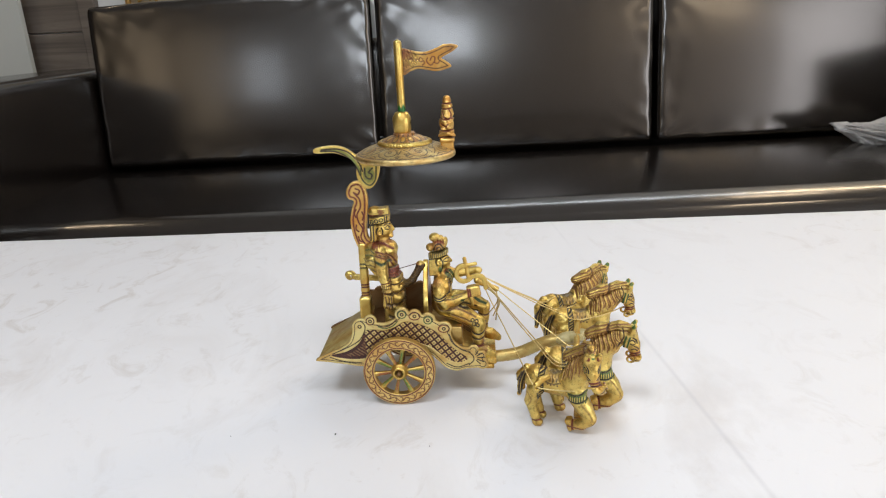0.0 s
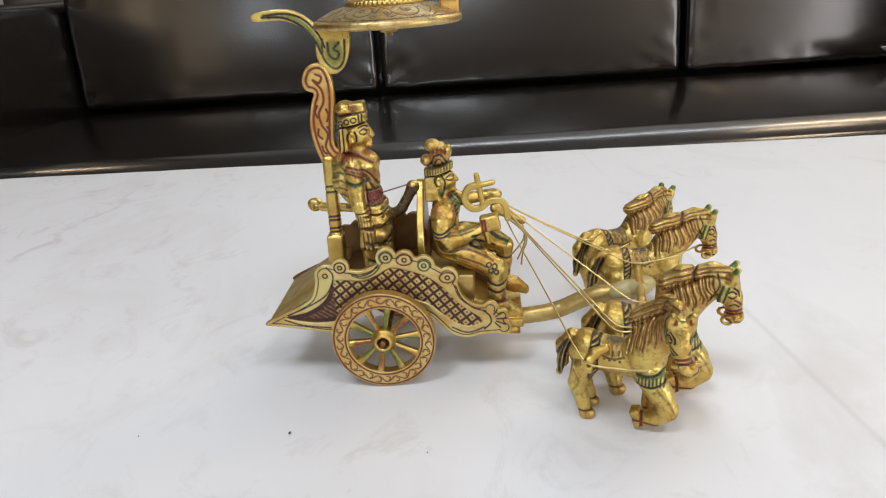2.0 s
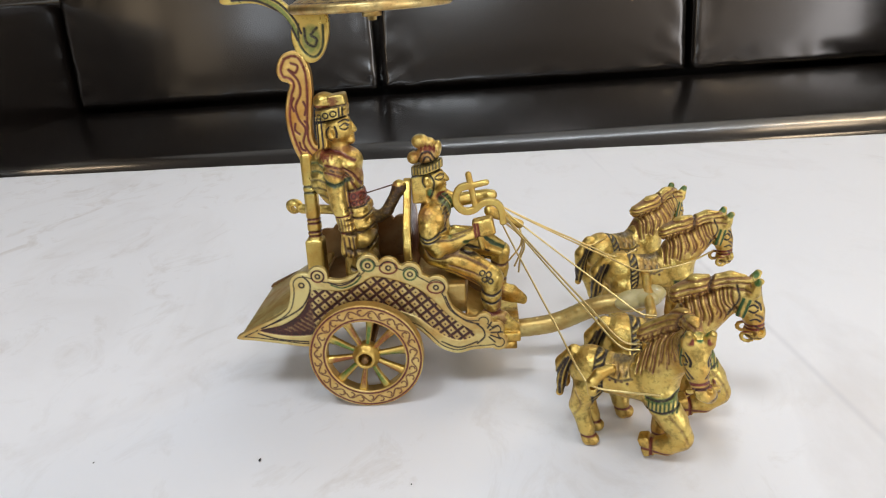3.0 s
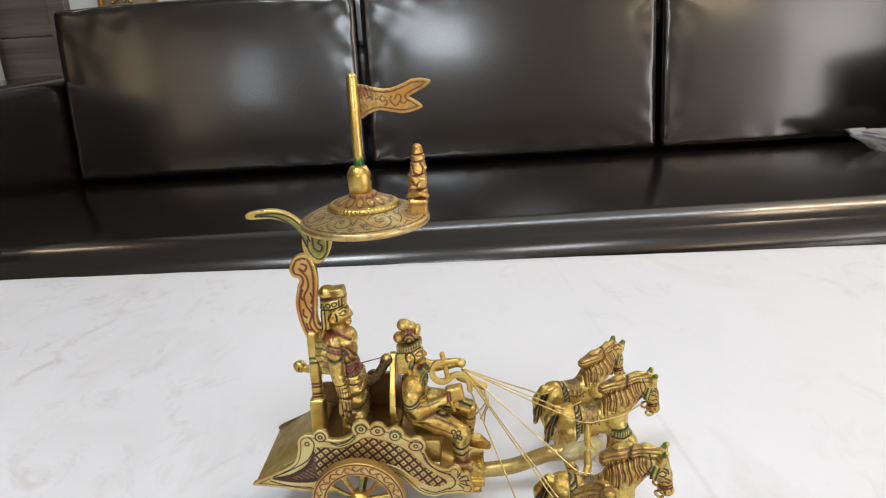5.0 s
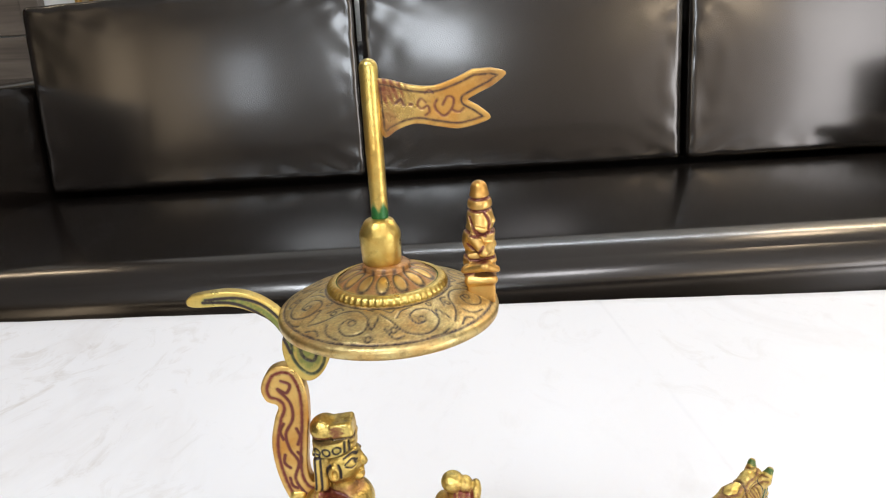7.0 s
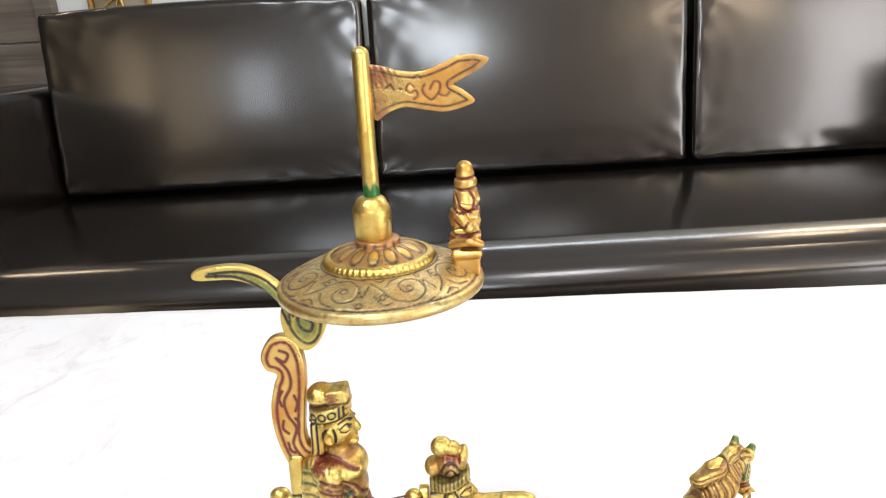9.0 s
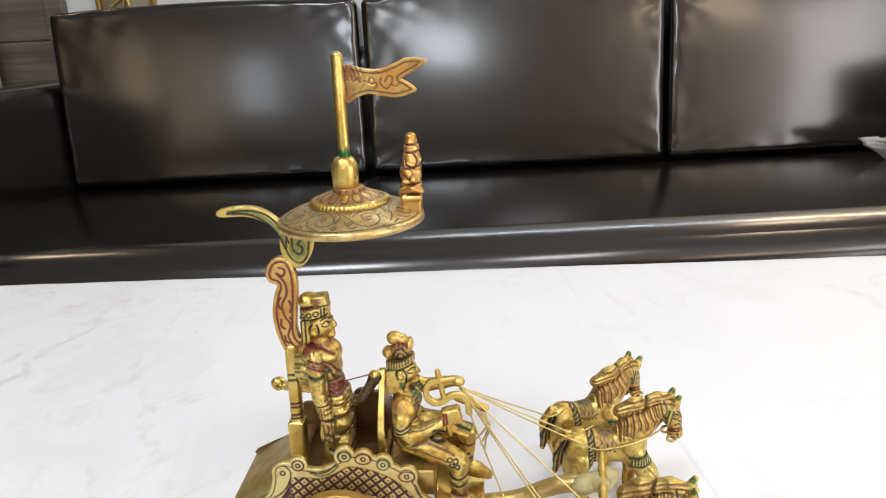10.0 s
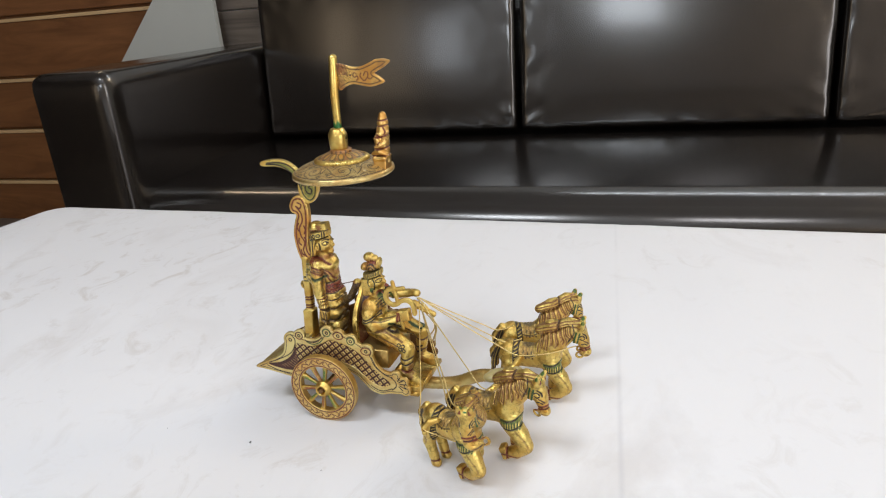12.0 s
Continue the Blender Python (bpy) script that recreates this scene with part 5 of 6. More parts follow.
# flat wheel-and-cross emblem held before the driver
emblem = Clay((43, 28, 62), (73, 36, 110), 0.36)
HOOK = smooth2([(52.5, 98.6), (48.6, 97.4), (46.6, 93.4), (47.2, 88.8), (50.6, 86.0), (55, 86.6), (59, 89.6), (64, 90), (67.5, 87), (68.5, 80)], 6)
emblem.blend(lambda x, y, z: np.hypot(np.maximum(seg_dist(x[:, :, 0], z[0], [HOOK])[:, None, :] - 1.0, 0), np.maximum(np.abs(y - 31.5) - 0.9, 0)) - 0.7, (43, 28, 62), (73, 36, 110), 0.3)
emblem.cap((53.0, 31.5, 104), (55.8, 31.5, 87.4), 1.5, 1.5, 0.4).cap((50.8, 31.5, 97.8), (61.2, 31.5, 99.8), 1.5, 1.5, 0.4).cap((57, 31.5, 72), (58, 31.5, 66.5), 1.5, 1.3, 0.4)
tagged(part("emblem", emblem.mesh("emblem", BRASS), BRASS), "flat brass emblem with a hooked ring and cross bar", "emblem")


def canopy_idol():
    c = Clay((32, 48, 180), (55, 74, 228), 0.34)
    Y = 58.5
    c.block((43.0, Y, 187.5), (4.8, 6.0, 5.2), 1.0, 0.5)
    c.limb([(43.2, Y + 0.6, 190), (43.4, Y + 1.6, 206), (43.6, Y + 2.8, 216), (43.6, Y + 3.6, 221)], [5.2, 4.9, 4.0, 2.9], 1.0)
    c.block((43.6, Y - 2.6, 198.5), (4.6, 2.4, 2.6), 0.6, 0.4, 14)
    c.block((44.0, Y - 1.4, 206.4), (4.0, 2.6, 2.4), 0.6, 0.4, -16)
    c.ell((42.4, Y + 1, 196), (5.4, 6.2, 5.0), 1.2)
    c.ell((42.0, Y + 1.6, 203.5), (5.0, 5.6, 5.6), 1.2)
    c.ell((43.4, Y + 2.4, 211), (4.2, 4.6, 5.0), 1.0)
    c.ell((43.6, Y + 3.2, 217.5), (3.4, 3.8, 4.0), 0.8)
    c.ell((43.4, Y + 3.8, 221.5), (2.6, 2.8, 2.6), 0.8)
    c.limb([(41, Y - 4.5, 206), (44, Y - 6, 201), (47, Y - 3, 203)], [2.0, 1.8, 1.7], 0.6)
    c.limb([(38.5, Y - 4, 194), (44, Y - 6.5, 196.5), (48, Y - 4, 194)], [2.2, 2.0, 1.6], 0.6)
    c.limb([(39, Y - 5, 190.5), (47, Y - 5.5, 191)], [1.7, 1.7], 0.6)
    c.cap((47.2, Y + 1.4, 212), (47.8, Y + 1.2, 210), 0.8, 1.0, 0.5)
    for pts in ([(36, 192.8), (42, 193.6), (50, 192.6)], [(36, 199), (42, 197.8), (50, 199.4)], [(37, 207.6), (43, 206.4), (49, 208)], [(38, 214.4), (43, 214), (48, 214.6)], [(39, 218.4), (43, 218), (48, 218.6)]):
        c.engrave([smooth2(pts)], 0.45, 0.7, (0.75, 0, 0.3))
    c.engrave([smooth2([(40, 212), (41.5, 208), (45, 206)]), smooth2([(45, 213.5), (46.6, 210), (45.6, 207)]), smooth2([(39, 203), (42, 201), (44, 203)])], 0.4, 0.6, (0.8, 0, 0.2))
    ob = part("idol_statue", c.mesh("idol_statue", BRASS_WARM, lambda v: np.column_stack((v[:, 0] + 0.3, v[:, 1] + 3.0 * np.clip((v[:, 2] - 184) / 30, 0, 1), 182.4 + (v[:, 2] - 182.3) * 0.96))), BRASS_WARM)
    return tagged(ob, "tiny reddish brass idol standing on the canopy rim", "statue")


canopy_idol()

# ---- horses: one casting, bent and turned four ways ----


def horse_clay():
    c = Clay((-20, -14, -0.8), (66, 14, 78), 0.42)
    c.cap((1, 0, 37), (27, 0, 36), 9.6, 9.8, 2)
    c.ell((-1, 0, 38), (10.5, 9.6, 10.8), 2.5)
    c.ell((29, 0, 37), (9.8, 9.8, 12), 2.5)
    # tail
    c.limb([(-9, 0, 45), (-14, 0, 38), (-14.5, 0, 28), (-16, 0, 21)], [3.4, 3.8, 3.4, 1.8], 1.0)
    # hind legs
    for s in (-1, 1):
        c.limb([(-1, s * 5.6, 31), (-5, s * 5.8, 20), (-1.5, s * 5.8, 8), (-0.5, s * 5.8, 4)], [7.0, 4.6, 3.6, 3.6], 1.2)
        c.cap((0, s * 5.8, 2.0), (1.6, s * 5.8, 2.0), 3.6, 3.2, 0.5)
    # fore legs: one planted, one lifted and bent
    c.limb([(30, 5.4, 30), (31.5, 5.8, 17), (30, 5.8, 6)], [6.6, 4.4, 3.4], 1.2)
    c.cap((30.4, 5.8, 2.2), (32, 5.8, 2.2), 3.5, 3.0, 0.5)
    c.limb([(31, -5.4, 31), (37.5, -6.0, 21), (41.5, -6.2, 13.5)], [7.4, 6.2, 5.2], 1.2)
    c.limb([(41, -6.2, 12), (35, -6.4, 7.4), (30.0, -6.4, 6.0)], [5.2, 4.6, 4.0], 0.9)
    c.block((26.6, -6.4, 6.0), (2.6, 3.6, 5.0), 1.2, 0.5, 20)
    c.engrave([[(29.2, 0), (28.6, 11)]], 0.55, 0.5, (0.95, 0, 0.2), span=(-14, -2))
    # neck and mane
    c.limb([(27, 0, 41), (35, 0, 52), (45.5, 0, 60.5)], [10.2, 8.4, 6.2], 2.0)
    c.ell((29, 0, 48), (8, 8.6, 11), 2.0, -20)
    c.limb([(22.5, 0, 59.0), (30, 0, 62.8), (37, 0, 64.6)], [4.4, 5.4, 4.2], 0.5)
    c.limb([(37.5, 0, 65.2), (43, 0, 66.8), (49.5, 0, 66.4)], [3.6, 3.9, 2.9], 0.4)
    # head
    c.limb([(50, 0, 61), (52.8, 0, 53), (54.8, 0, 45)], [5.9, 4.9, 3.9], 1.2)
    c.ell((54.8, 0, 42.6), (4.6, 4.4, 4.2), 0.9)
    c.ell((49.5, 0, 55.8), (4.8, 5.4, 5.8), 1.2)
    for s in (-1, 1):
        c.limb([(51.8, s * 3.6, 63.8), (54.0, s * 4.6, 68.6)], [3.3, 1.7], 0.6)
        c.ell((55.8, s * 4.8, 66.0), (1.4, 1.6, 2.9), 0.4, 20, True)
        c.ell((52.6, s * 4.2, 56.0), (1.9, 1.5, 1.4), 0.4)
        c.ell((57.0, s * 3.0, 44.2), (1.3, 1.2, 1.0), 0.3, 0, True)
        # bit ring
        for k in range(10):
            a0, a1 = 2 * math.pi * k / 10, 2 * math.pi * (k + 1) / 10
            c.cap((51.2 + 2.4 * math.cos(a0), s * 4.8, 42.0 + 2.4 * math.sin(a0)), (51.2 + 2.4 * math.cos(a1), s * 4.8, 42.0 + 2.4 * math.sin(a1)), 0.8, 0.8, 0.3)
    c.cap((53, -4, 42.0), (57.4, -3.4, 40.6), 0.6, 0.6, 0.3, True)
    # bit bar through the mouth
    c.cap((54.4, -6.6, 44.0), (54.4, 6.6, 44.0), 0.9, 0.9, 0.3)
    # mane strands: long grooves with ridges between
    strands = []
    for i in range(15):
        x0, z0 = 21.4 + 1.55 * i + 0.35 * math.sin(i * 2.9), 57.6 + 0.78 * i - 0.02 * i * i
        j = math.sin(i * 1.9) + 0.5 * math.sin(i * 4.7)
        strands.append(smooth2([(x0, z0), (x0 + 0.7, z0 - 5), (x0 - 0.2 + 0.30 * i, z0 - 9.0 - 1.2 * j), (x0 - 0.8 + 0.30 * i, z0 - 14 + 0.25 * i - 1.6 * j)], 4))
    c.engrave(strands[::2], 0.40, 0.85, (0.75, 0, 0.30), tint=0.75)
    c.engrave(strands[1::2], 0.34, 0.70, (0.75, 0, 0.25), tint=0.65)
    crest = [smooth2([(19, 59.4 + d), (27, 62.6 + d * 1.2), (36, 65.0 + d)], 4) for d in (-3.6, -1.5, 0.6, 2.8)] + [smooth2([(34, 64.0 + d), (42, 66.6 + d), (50.5, 66.6 + d)], 4) for d in (-2.2, 0.0, 2.0)]
    c.engrave(crest, 0.38, 0.75, (0.75, 0, 0.28), tint=0.7)
    hair = [(19, 58), (30, 66), (36, 69), (50, 70), (51, 64), (46, 58), (40, 50), (30, 45), (22, 47)]
    c.tint(lambda x, y, z: 0.26 * soft_in(poly_dist(x, z, hair), 2.0) * (0.7 + 0.3 * np.sin(x * 1.3 + z * 0.8)), (1.0, 0, 0.12))
    c.engrave([smooth2([(35.4, 61.5), (34.8, 65), (35.8, 68.6)])], 0.6, 0.9, (0.5, 0, 0.6))
    c.engrave([smooth2([(-9, 43), (-12, 34), (-13.4, 22)], 4), smooth2([(-11, 43), (-14.5, 33), (-15.5, 22)], 4), smooth2([(-12.5, 42), (-17, 32), (-17.5, 23)], 4)], 0.6, 0.8, (0, 0.15, 0.8))
    # harness: dark stitched bands, green breast collar
    for x0 in (4.0,):
        c.engrave([[(x0 - 1.9, 24), (x0 - 1.9, 50)], [(x0 + 1.9, 24), (x0 + 1.9, 50)]], 0.38, 0.35, (0, 0.25, 0.75))
        c.engrave([[(x0 - 1.6, 26 + 2.4 * i), (x0 + 1.6, 27.4 + 2.4 * i)] for i in range(10)], 0.50, 0.8, (0, 0.30, 0.8))
    c.engrave([[(8 + 2.4 * i, 41), (11.5 + 2.4 * i, 48)] for i in range(4)] + [[(11 + 2.4 * i, 41), (8 + 2.4 * i, 48)] for i in range(4)], 0.30, 0.4, (0.4, 0, 0.5), tint=0.6)
    c.tint(lambda x, y, z: sum(soft_in(np.hypot(x - 9.4 - 2.6 * i, z - 38.8 + 0.5 * (i % 2)) - 0.6, 0.4) for i in range(4)), (0.6, 0, 0.6))
    c.engrave([smooth2([(7, 40.5), (13, 39), (19, 40.5)]), [(9.5, 41.4), (10.2, 43)], [(13, 40), (13.4, 41.6)], [(16.2, 41.2), (16.4, 42.6)], smooth2([(8, 47.0), (13, 45.5), (18.5, 46.8)])], 0.4, 0.45, (0.35, 0.2, 0.5))
    c.engrave([smooth2([(26, 33.5), (33, 34.0), (40, 36)]), smooth2([(26, 28), (33, 28), (39, 30)])], 0.5, 0.6, (0, 0.5, 0.7))
    c.engrave([[(27 + 1.7 * i, 28.4), (27 + 1.7 * i, 33)] for i in range(8)], 0.34, 0.4, (0, 0.7, 0.4))
    c.tint(lambda x, y, z: 0.55 * soft_in(np.abs(z - 33.4 - 0.05 * (x - 26)) - 1.3, 0.5) * (x > 25), (0, 1, 0.1))
    for s in (-1, 1):
        c.block((48.6, s * 5.2, 56.6), (1.9, 0.9, 4.6), 0.4, 0.25, -14)
    def blinker(x, y, z):
        u, w = (x - 48.6) * 0.97 - (z - 56.6) * 0.24, (x - 48.6) * 0.24 + (z - 56.6) * 0.97
        d = np.maximum(np.abs(u) - 1.9, np.abs(w) - 4.6)
        return soft_in(d, 0.3) * soft_in(0.7 - np.abs(u), 0.4)
    c.tint(blinker, (0, 0.8, 0.4))
    c.engrave([smooth2([(50.6, 57.4), (52.6, 58.2), (54.4, 56.6)]), smooth2([(51, 55.4), (52.8, 54.6), (54.4, 55.6)]), smooth2([(53, 60), (55, 58), (55.8, 55.4)]), smooth2([(52, 50.5), (54, 51.4), (56, 50)])], 0.3, 0.32, DARK)
    c.engrave([[(49, 46.6), (60, 48.6)], [(49, 44.8), (61, 46.6)]], 0.5, 0.4, (1, 0, 0.15))
    for z0 in (5.0,):
        c.engrave([[(-8, z0), (8, z0)], [(24, z0 + 0.6), (37, z0)]], 0.5, 0.4, (0.8, 0, 0.25))
    c.tint(lambda x, y, z: 0.9 * soft_in(np.hypot((x - 52.6) / 1.6, y / 1.6) - 1, 0.5) * (z > 61) * (z < 66), (0, 0.9, 0.2))
    c.engrave([smooth2([(54.2, 47.5), (56.8, 45.6), (58.6, 46.4)]), smooth2([(51, 41.6), (55, 41.2), (58, 40.6)]), smooth2([(53.8, 53.6), (55.8, 52.4), (57, 50.6)])], 0.34, 0.5, (0.4, 0, 0.6))
    c.tint(lambda x, y, z: 0.7 * soft_in(np.hypot(x - 53.0, z - 68.8) - 1.5, 0.6), (0, 0.9, 0.2))
    c.tint(lambda x, y, z: 0.8 * soft_in(np.hypot((x - 55.6) / 1.0, (z - 65.8) / 2.0) - 1, 0.4) * (np.abs(y) > 2.5), (1, 0, 0.1))
    c.engrave([smooth2([(-6, 30), (-3, 24), (-6.5, 17)]), smooth2([(5, 31), (2.5, 25), (1.4, 14)]), smooth2([(26, 31), (27, 24), (27.5, 15)]), smooth2([(22, 29), (14, 27.6), (6, 29)]), smooth2([(36, 27), (41.5, 20), (44.6, 13)])], 0.4, 0.35, (0.35, 0, 0.35), tint=0.6)
    c.engrave([smooth2([(45.4, 66), (46.6, 61), (44.6, 56.6), (42.6, 53)])], 0.4, 0.4, (0.2, 0, 0.7))
    c.tint(lambda x, y, z: 0.35 * soft_in(np.hypot((x - 12) / 7, (z - 43) / 2.5) - 1, 0.6), (0.8, 0, 0.2))
    return c


def bend_head(angle, ahead=0.0, up=0.0):
    """Turns head and upper neck sideways by the angle, in degrees, and stretches the neck."""
    def fn(v):
        v = v.copy()
        t = np.clip(((v[:, 0] - 27) * 0.66 + (v[:, 2] - 46) * 0.75) / 22.0, 0, 1)
        t = t * t * (3 - 2 * t) * (v[:, 2] > 36)
        a = np.radians(angle) * t
        x, y = v[:, 0] - 30, v[:, 1]
        v[:, 0], v[:, 1] = 30 + x * np.cos(a) - y * np.sin(a) + ahead * t, x * np.sin(a) + y * np.cos(a)
        v[:, 2] += up * t
        return v
    return fn


HORSES = [
    # x, y of the hind hooves, heading, head turn, stretch of the neck ahead and up, label
    (0.1030, -0.0275, -21, -70, 8.0, 6.5, "brass horse statue with its head turned aside and green breast collar"),
    (0.1195, -0.0080, -3, -12, 0, 0, "brass horse statue with combed mane and red-banded muzzle"),
    (0.1325, 0.0630, 4, 2, 1.5, -1.0, "brass horse statue with grooved mane, standing beside the yoke"),
    (0.1265, 0.0920, 22, 16, 2.5, -2.0, "brass horse statue angled outwards with dark-striped tail"),
]
horse_mould = horse_clay()
for hx, hy, heading, turn, ahead, up, label in HORSES:
    ob = part("horse_statue", horse_mould.mesh("horse_statue", BRASS_CAST, bend_head(turn, ahead, up)), BRASS_CAST)
    ob.matrix_world = pose(hx, hy, 0.0004, 0, 0, heading) @ Matrix.Diagonal((*[0.90 if turn < -40 else 0.98] * 3, 1))
    tagged(ob, label, "horse statue", "team of four horses")

# ---- reins ----
reins = tagged(empty("reins"), "thin brass wire reins from the driver to the horses", "reins")


def rein(points, r=0.00044):
    part("rein", tube(spline([tuple(c * 0.001 for c in p) for p in points], 10), r, 8), WIRE, reins)


GRIP = (63.5, 52, 83.5)


def taut(end, sag, *more):
    """A rein from the driver's fist, nearly straight to its end, then on along the horse."""
    mid = [tuple(GRIP[i] + (end[i] - GRIP[i]) * t - (sag * 4 * t * (1 - t) if i == 2 else 0) for i in range(3)) for t in (0.2, 0.4, 0.6, 0.8)]
    rein([GRIP, *mid, end, *more])


taut((117, 80, 46), 0.8, (128, 88, 47))
taut((128, 60, 47), 1.0, (140, 66, 48))
taut((138, 49, 43.5), 1.2, (150, 51, 43), (165, 55, 44.5), (181, 66, 46))
taut((126, -3, 47), 0.4, (134, -6, 46))
taut((114, -27, 47), 0.6, (122, -30, 46))
taut((113, -30, 46), 1.0, (121, -34, 46))
rein([(65, 50, 80), (72.5, 28, 69.5), (81, 4, 59), (89.5, -20, 48), (95, -38, 41), (100, -45, 37), (111, -48, 36), (124, -54, 38)])
for hang in ([(78, 45, 66), (77, 46, 61), (73, 47, 55), (69, 48, 50)], [(78, 45, 66), (78, 46, 60), (76, 47, 54), (74, 48, 49)], [(79, 45, 66), (79, 45, 60), (77, 46, 54), (76, 47, 46)], [(63, 51, 83), (70, 49, 79), (76, 46, 73), (78, 45, 66)], [(63, 52, 80), (69, 50, 75), (74, 48, 71), (78, 45, 67)], [(64, 50, 78), (70, 48, 73), (75, 46, 69), (79, 44, 65)]):
    rein(hang, 0.00048)
string = part("bowstring", tube([Vector((-0.006, 0.0435, 0.0915)), Vector((0.018, 0.0415, 0.0985))], 0.00035, 8), THREAD)
tagged(string, "thin dark bowstring between the archer's chest and fist", "bowstring")
# tie loops on the flanks of the near horse
lug = Clay((94, -52, 28), (120, -34, 50), 0.4)
lug.limb([(108, -40.5, 42), (103, -42, 40.5), (100, -43.5, 37.5), (100, -44, 33.5)], [2.0, 2.4, 2.2, 1.8], 0.8).ell((100, -44.5, 36.2), (1.1, 4, 1.1), 0.4, 0, True)
part("tie_lug", lug.mesh("tie_lug", BRASS), BRASS, reins)

# ---- behind the sofa: panelled wall strip, cabinet, wall frames ----
BACK = pose(0.0, Y1, 0.0, 0, 0, SOFA_TURN)      # the front of the wall, x along it


def on_wall(name, bm, mat, label="", smooth=False):
    ob = part(name, bm, mat, None, "", smooth)
    ob.matrix_world = BACK
    return tagged(ob, label, "", "", "structure")


pillar = empty("wood_panel", BACK)
tagged(pillar, "grey-brown wood-grain laminate strip on the wall", "wall panel", "", "structure")
for i in range(14):
    part("plank", box(0.236, 0.02, 0.166, 0.003, 2, (-1.385, -0.011, FLOOR_Z + 0.1 + 0.17 * i)), PANEL_WOOD, pillar, smooth=False)
part("edge_trim", box(0.06, 0.035, H - 0.02, 0.004, 2, (-1.234, -0.018, ZM)), PANEL_WOOD, pillar, "dark wooden edge trim", smooth=False)


def wall_frame(x, z, w, h):
    """A small brass picture frame with a cast ornament."""
    root = tagged(empty("wall_ornament", BACK @ pose(x, 0, z)), "small framed brass ornament hung on the wall", "wall ornament", "brass ornaments on the wall")
    t = 0.016
    for sx in (-1, 1):
        part("frame_side", box(t, 0.018, h, 0.004, 2, (sx * (w - t) / 2, -0.010, h / 2)), BRASS_WARM, root)
    for z0 in (0.006, h - 0.006):
        part("frame_rail", box(w - 2 * t - 0.002, 0.016, 0.012, 0.003, 2, (0, -0.010, z0)), BRASS_WARM, root)
    part("backing", box(w - 2 * t, 0.004, h - 0.02, 0, 1, (0, -0.003, h / 2)), FRAME_BACK, root)
    c = Clay((-w * 420, -26, 6), (w * 420, -2, h * 560), 1.6)
    rng = random.Random(int(x * 100))
    for i in range(9):
        a = rng.uniform(-w * 300, w * 300)
        b = rng.uniform(12, h * 420)
        c.cap((0, -9, h * 230), (a, -12, b), rng.uniform(5, 8), rng.uniform(3, 6), 3)
    part("ornament", c.mesh("ornament", BRASS_DARK), BRASS_DARK, root, "dark cast brass relief")
    return root


FRAME_BACK = plain_material("cream_mount_board", (0.55, 0.50, 0.38), 0.7)
for fx, fw in ((-1.012, 0.19), (-0.408, 0.178), (0.055, 0.11)):
    wall_frame(fx, 0.372, fw, 0.30)


def cabinet():
    """Orange-brown veneered drawer cabinet standing left of the sofa."""
    w, d, h = 1.75, 0.45, 1.40
    root = tagged(empty("drawer_cabinet", pose(-2.45, 2.13, FLOOR_Z, 0, 0, 2)), "orange-brown veneered drawer cabinet with pale edge bands", "cabinet")
    part("body", box(w, d - 0.03, h, 0.003, 2, (0, 0.02, h / 2)), CAB_WOOD, root, smooth=False)
    z = 0.0
    for k, dh in enumerate((0.205, 0.24, 0.225, 0.25, 0.25, 0.20)):
        f = part("drawer_front", box(w - 0.004, 0.018, dh - 0.028, 0.002, 2, (0, -d / 2 + 0.012, z + (dh - 0.028) / 2)), CAB_WOOD, root, smooth=False)
        part("edge_band", box(w - 0.004, 0.026, 0.014, 0.002, 2, (0, -d / 2 + 0.010, z + dh - 0.020)), EDGE_WOOD, f, "pale wooden edge band", smooth=False)
        z += dh
    return root


cabinet()


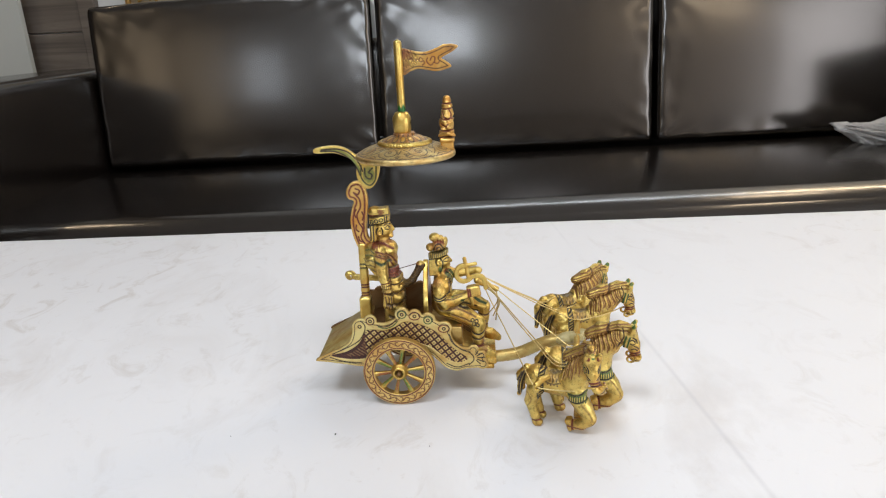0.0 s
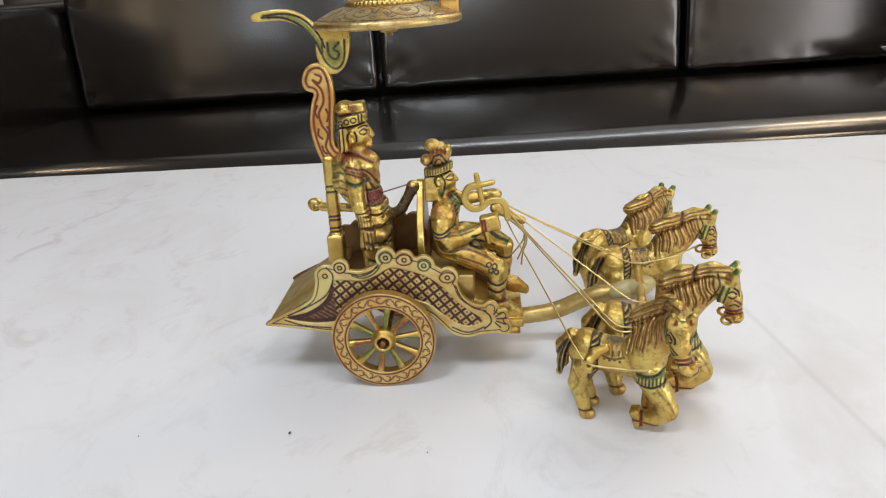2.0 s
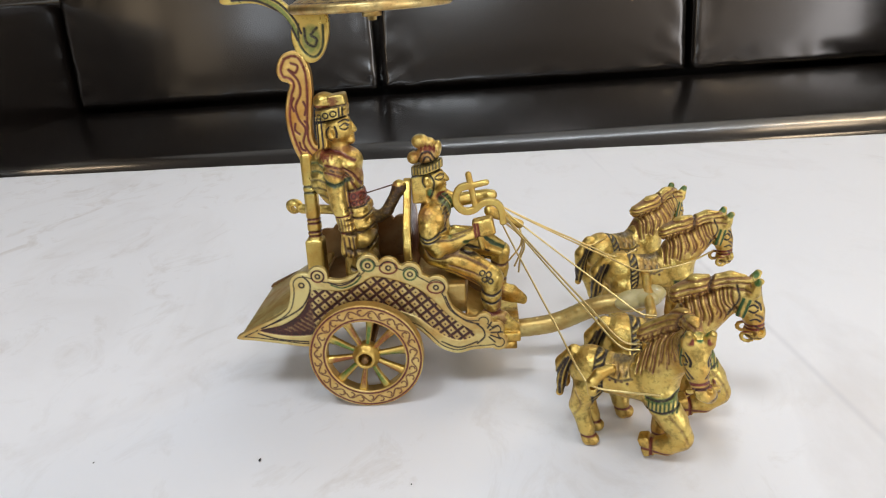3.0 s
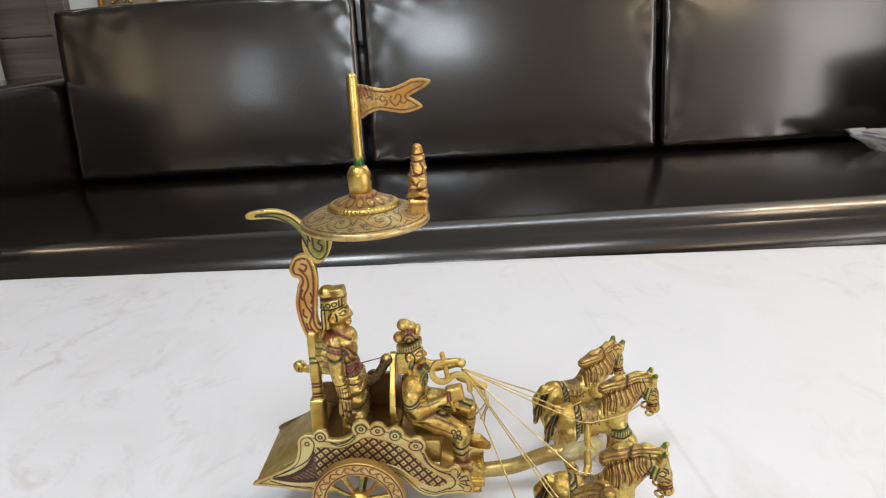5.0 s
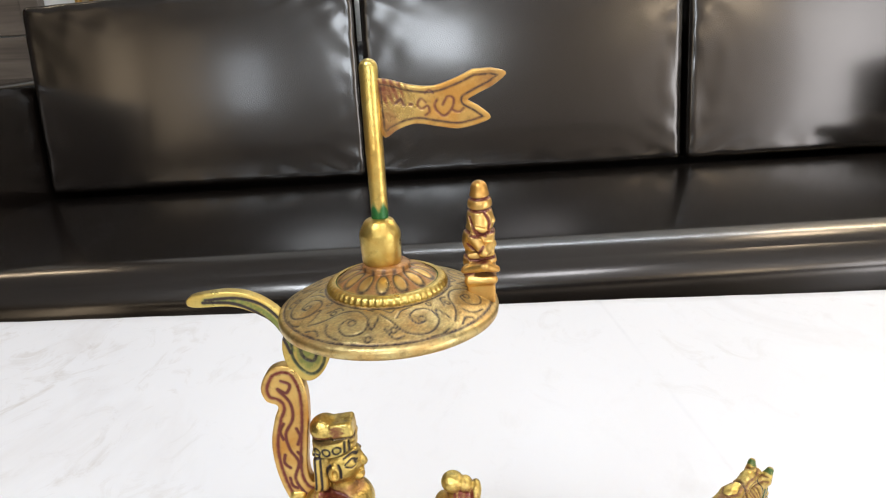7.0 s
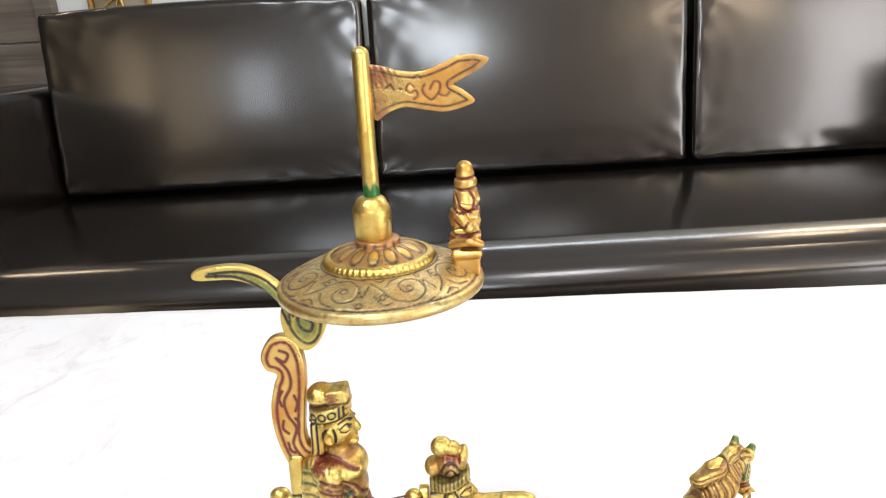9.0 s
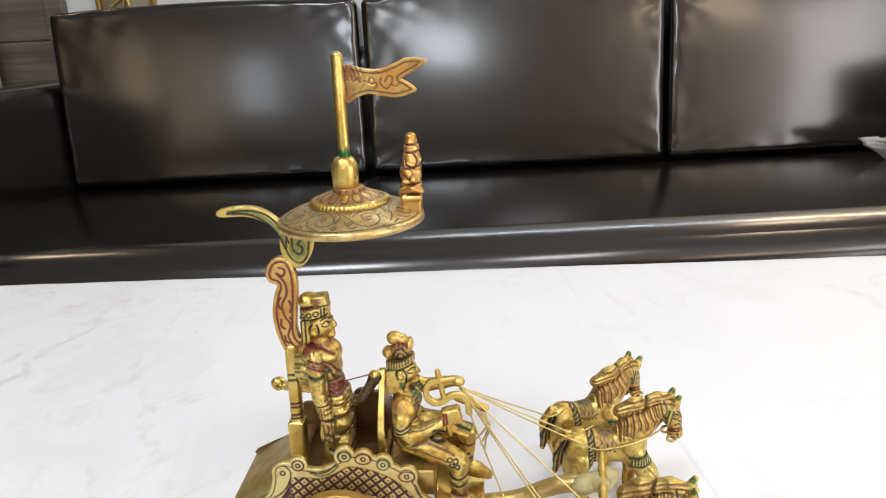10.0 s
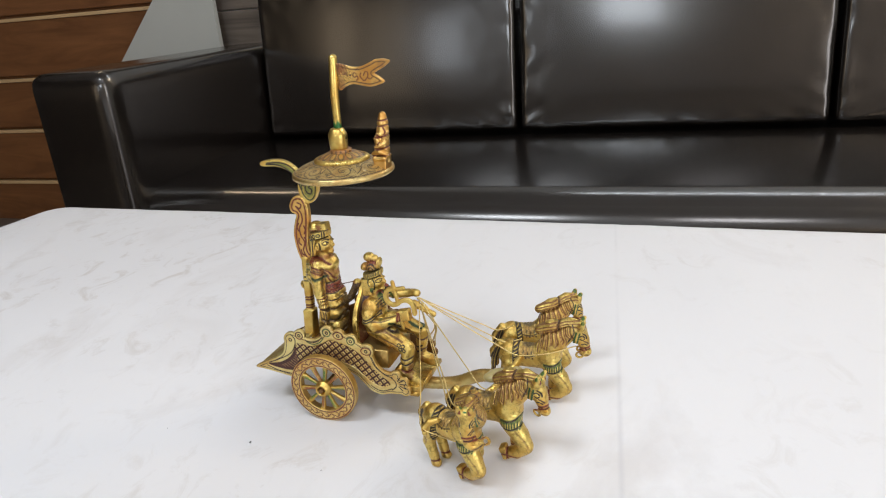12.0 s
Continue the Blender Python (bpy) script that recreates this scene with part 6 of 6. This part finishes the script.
def white_panel():
    """A white board whose one edge tapers upwards, leaning by the cabinet."""
    bm = bmesh.new()
    pts = [(-0.50, 0.0), (0.235, 0.0), (0.235, 1.19), (0.23, 1.19), (-0.50, 0.42)]
    f = [bm.verts.new((x, 0, z)) for x, z in pts]
    b = [bm.verts.new((x, 0.02, z)) for x, z in pts]
    bm.faces.new(f)
    bm.faces.new(b[::-1])
    for i in range(5):
        j = (i + 1) % 5
        bm.faces.new((f[j], f[i], b[i], b[j]))
    bmesh.ops.recalc_face_normals(bm, faces=bm.faces[:])
    ob = part("white_board", bm, WHITE_PANEL, None, "", False)
    ob.matrix_world = pose(-1.65, 1.84, FLOOR_Z, 0, 0, SOFA_TURN)
    return tagged(ob, "plain white board with a slanting edge beside the cabinet", "board")


white_panel()


def plastic_bag():
    """A crumpled clear plastic bag lying on the seat."""
    m, nt, b = material("crumpled_clear_plastic")
    b.inputs["Base Color"].default_value = (0.85, 0.84, 0.82, 1)
    b.inputs["Roughness"].default_value = 0.18
    b.inputs["Transmission Weight"].default_value = 0.55
    b.inputs["IOR"].default_value = 1.3
    n1 = noise_tex(nt, coords(nt), 60, 5, 0.7, 1.5)
    bump(nt, b, n1, 0.8, 0.01)
    bm = bmesh.new()
    bmesh.ops.create_icosphere(bm, subdivisions=6, radius=1.0)
    for v in bm.verts:
        p = v.co.copy()
        taper = min(1.0, 0.30 + 0.70 * (p.x + 1) / 1.0)
        crease = abs(noise.noise(p * 4.2)) * 0.55 + abs(noise.noise(p * 9.5 + Vector((3, 1, 2)))) * 0.38 + abs(noise.noise(p * 21)) * 0.16
        ridge = 1.15 + 0.35 * noise.noise(p * 2.1) - crease
        v.co = Vector((p.x * 0.19 * (1 + 0.2 * noise.noise(p * 4)), p.y * 0.085 * ridge * taper, max(0.0, 0.036 + p.z * 0.062 * ridge * taper + 0.040 * max(0, -p.x) ** 2)))
    ob = part("plastic_bag", bm, m)
    ob.matrix_world = pose(1.255, 1.46, -0.112, 0, 0, -8)
    return tagged(ob, "crumpled clear plastic bag lying on the sofa seat", "plastic bag")


plastic_bag()

# specks on the sheet
SPECK = plain_material("dark_speck", (0.03, 0.03, 0.03), 0.7)
for sx, sy, r in ((-0.042, -0.0405, 0.0008), (0.026, -0.057, 0.0004), (-0.118, -0.040, 0.0004)):
    b = bmesh.new()
    bmesh.ops.create_icosphere(b, subdivisions=2, radius=r)
    for v in b.verts:
        v.co = Vector((v.co.x * (0.7 + 0.3 * noise.noise(v.co * 2000)), v.co.y * 1.3, v.co.z * 0.5 + r * 0.4))
    ob = part("grit", b, SPECK)
    ob.matrix_world = pose(sx, sy, 0)
    tagged(ob, "tiny dark speck of grit on the white sheet", "grit", "specks of grit")
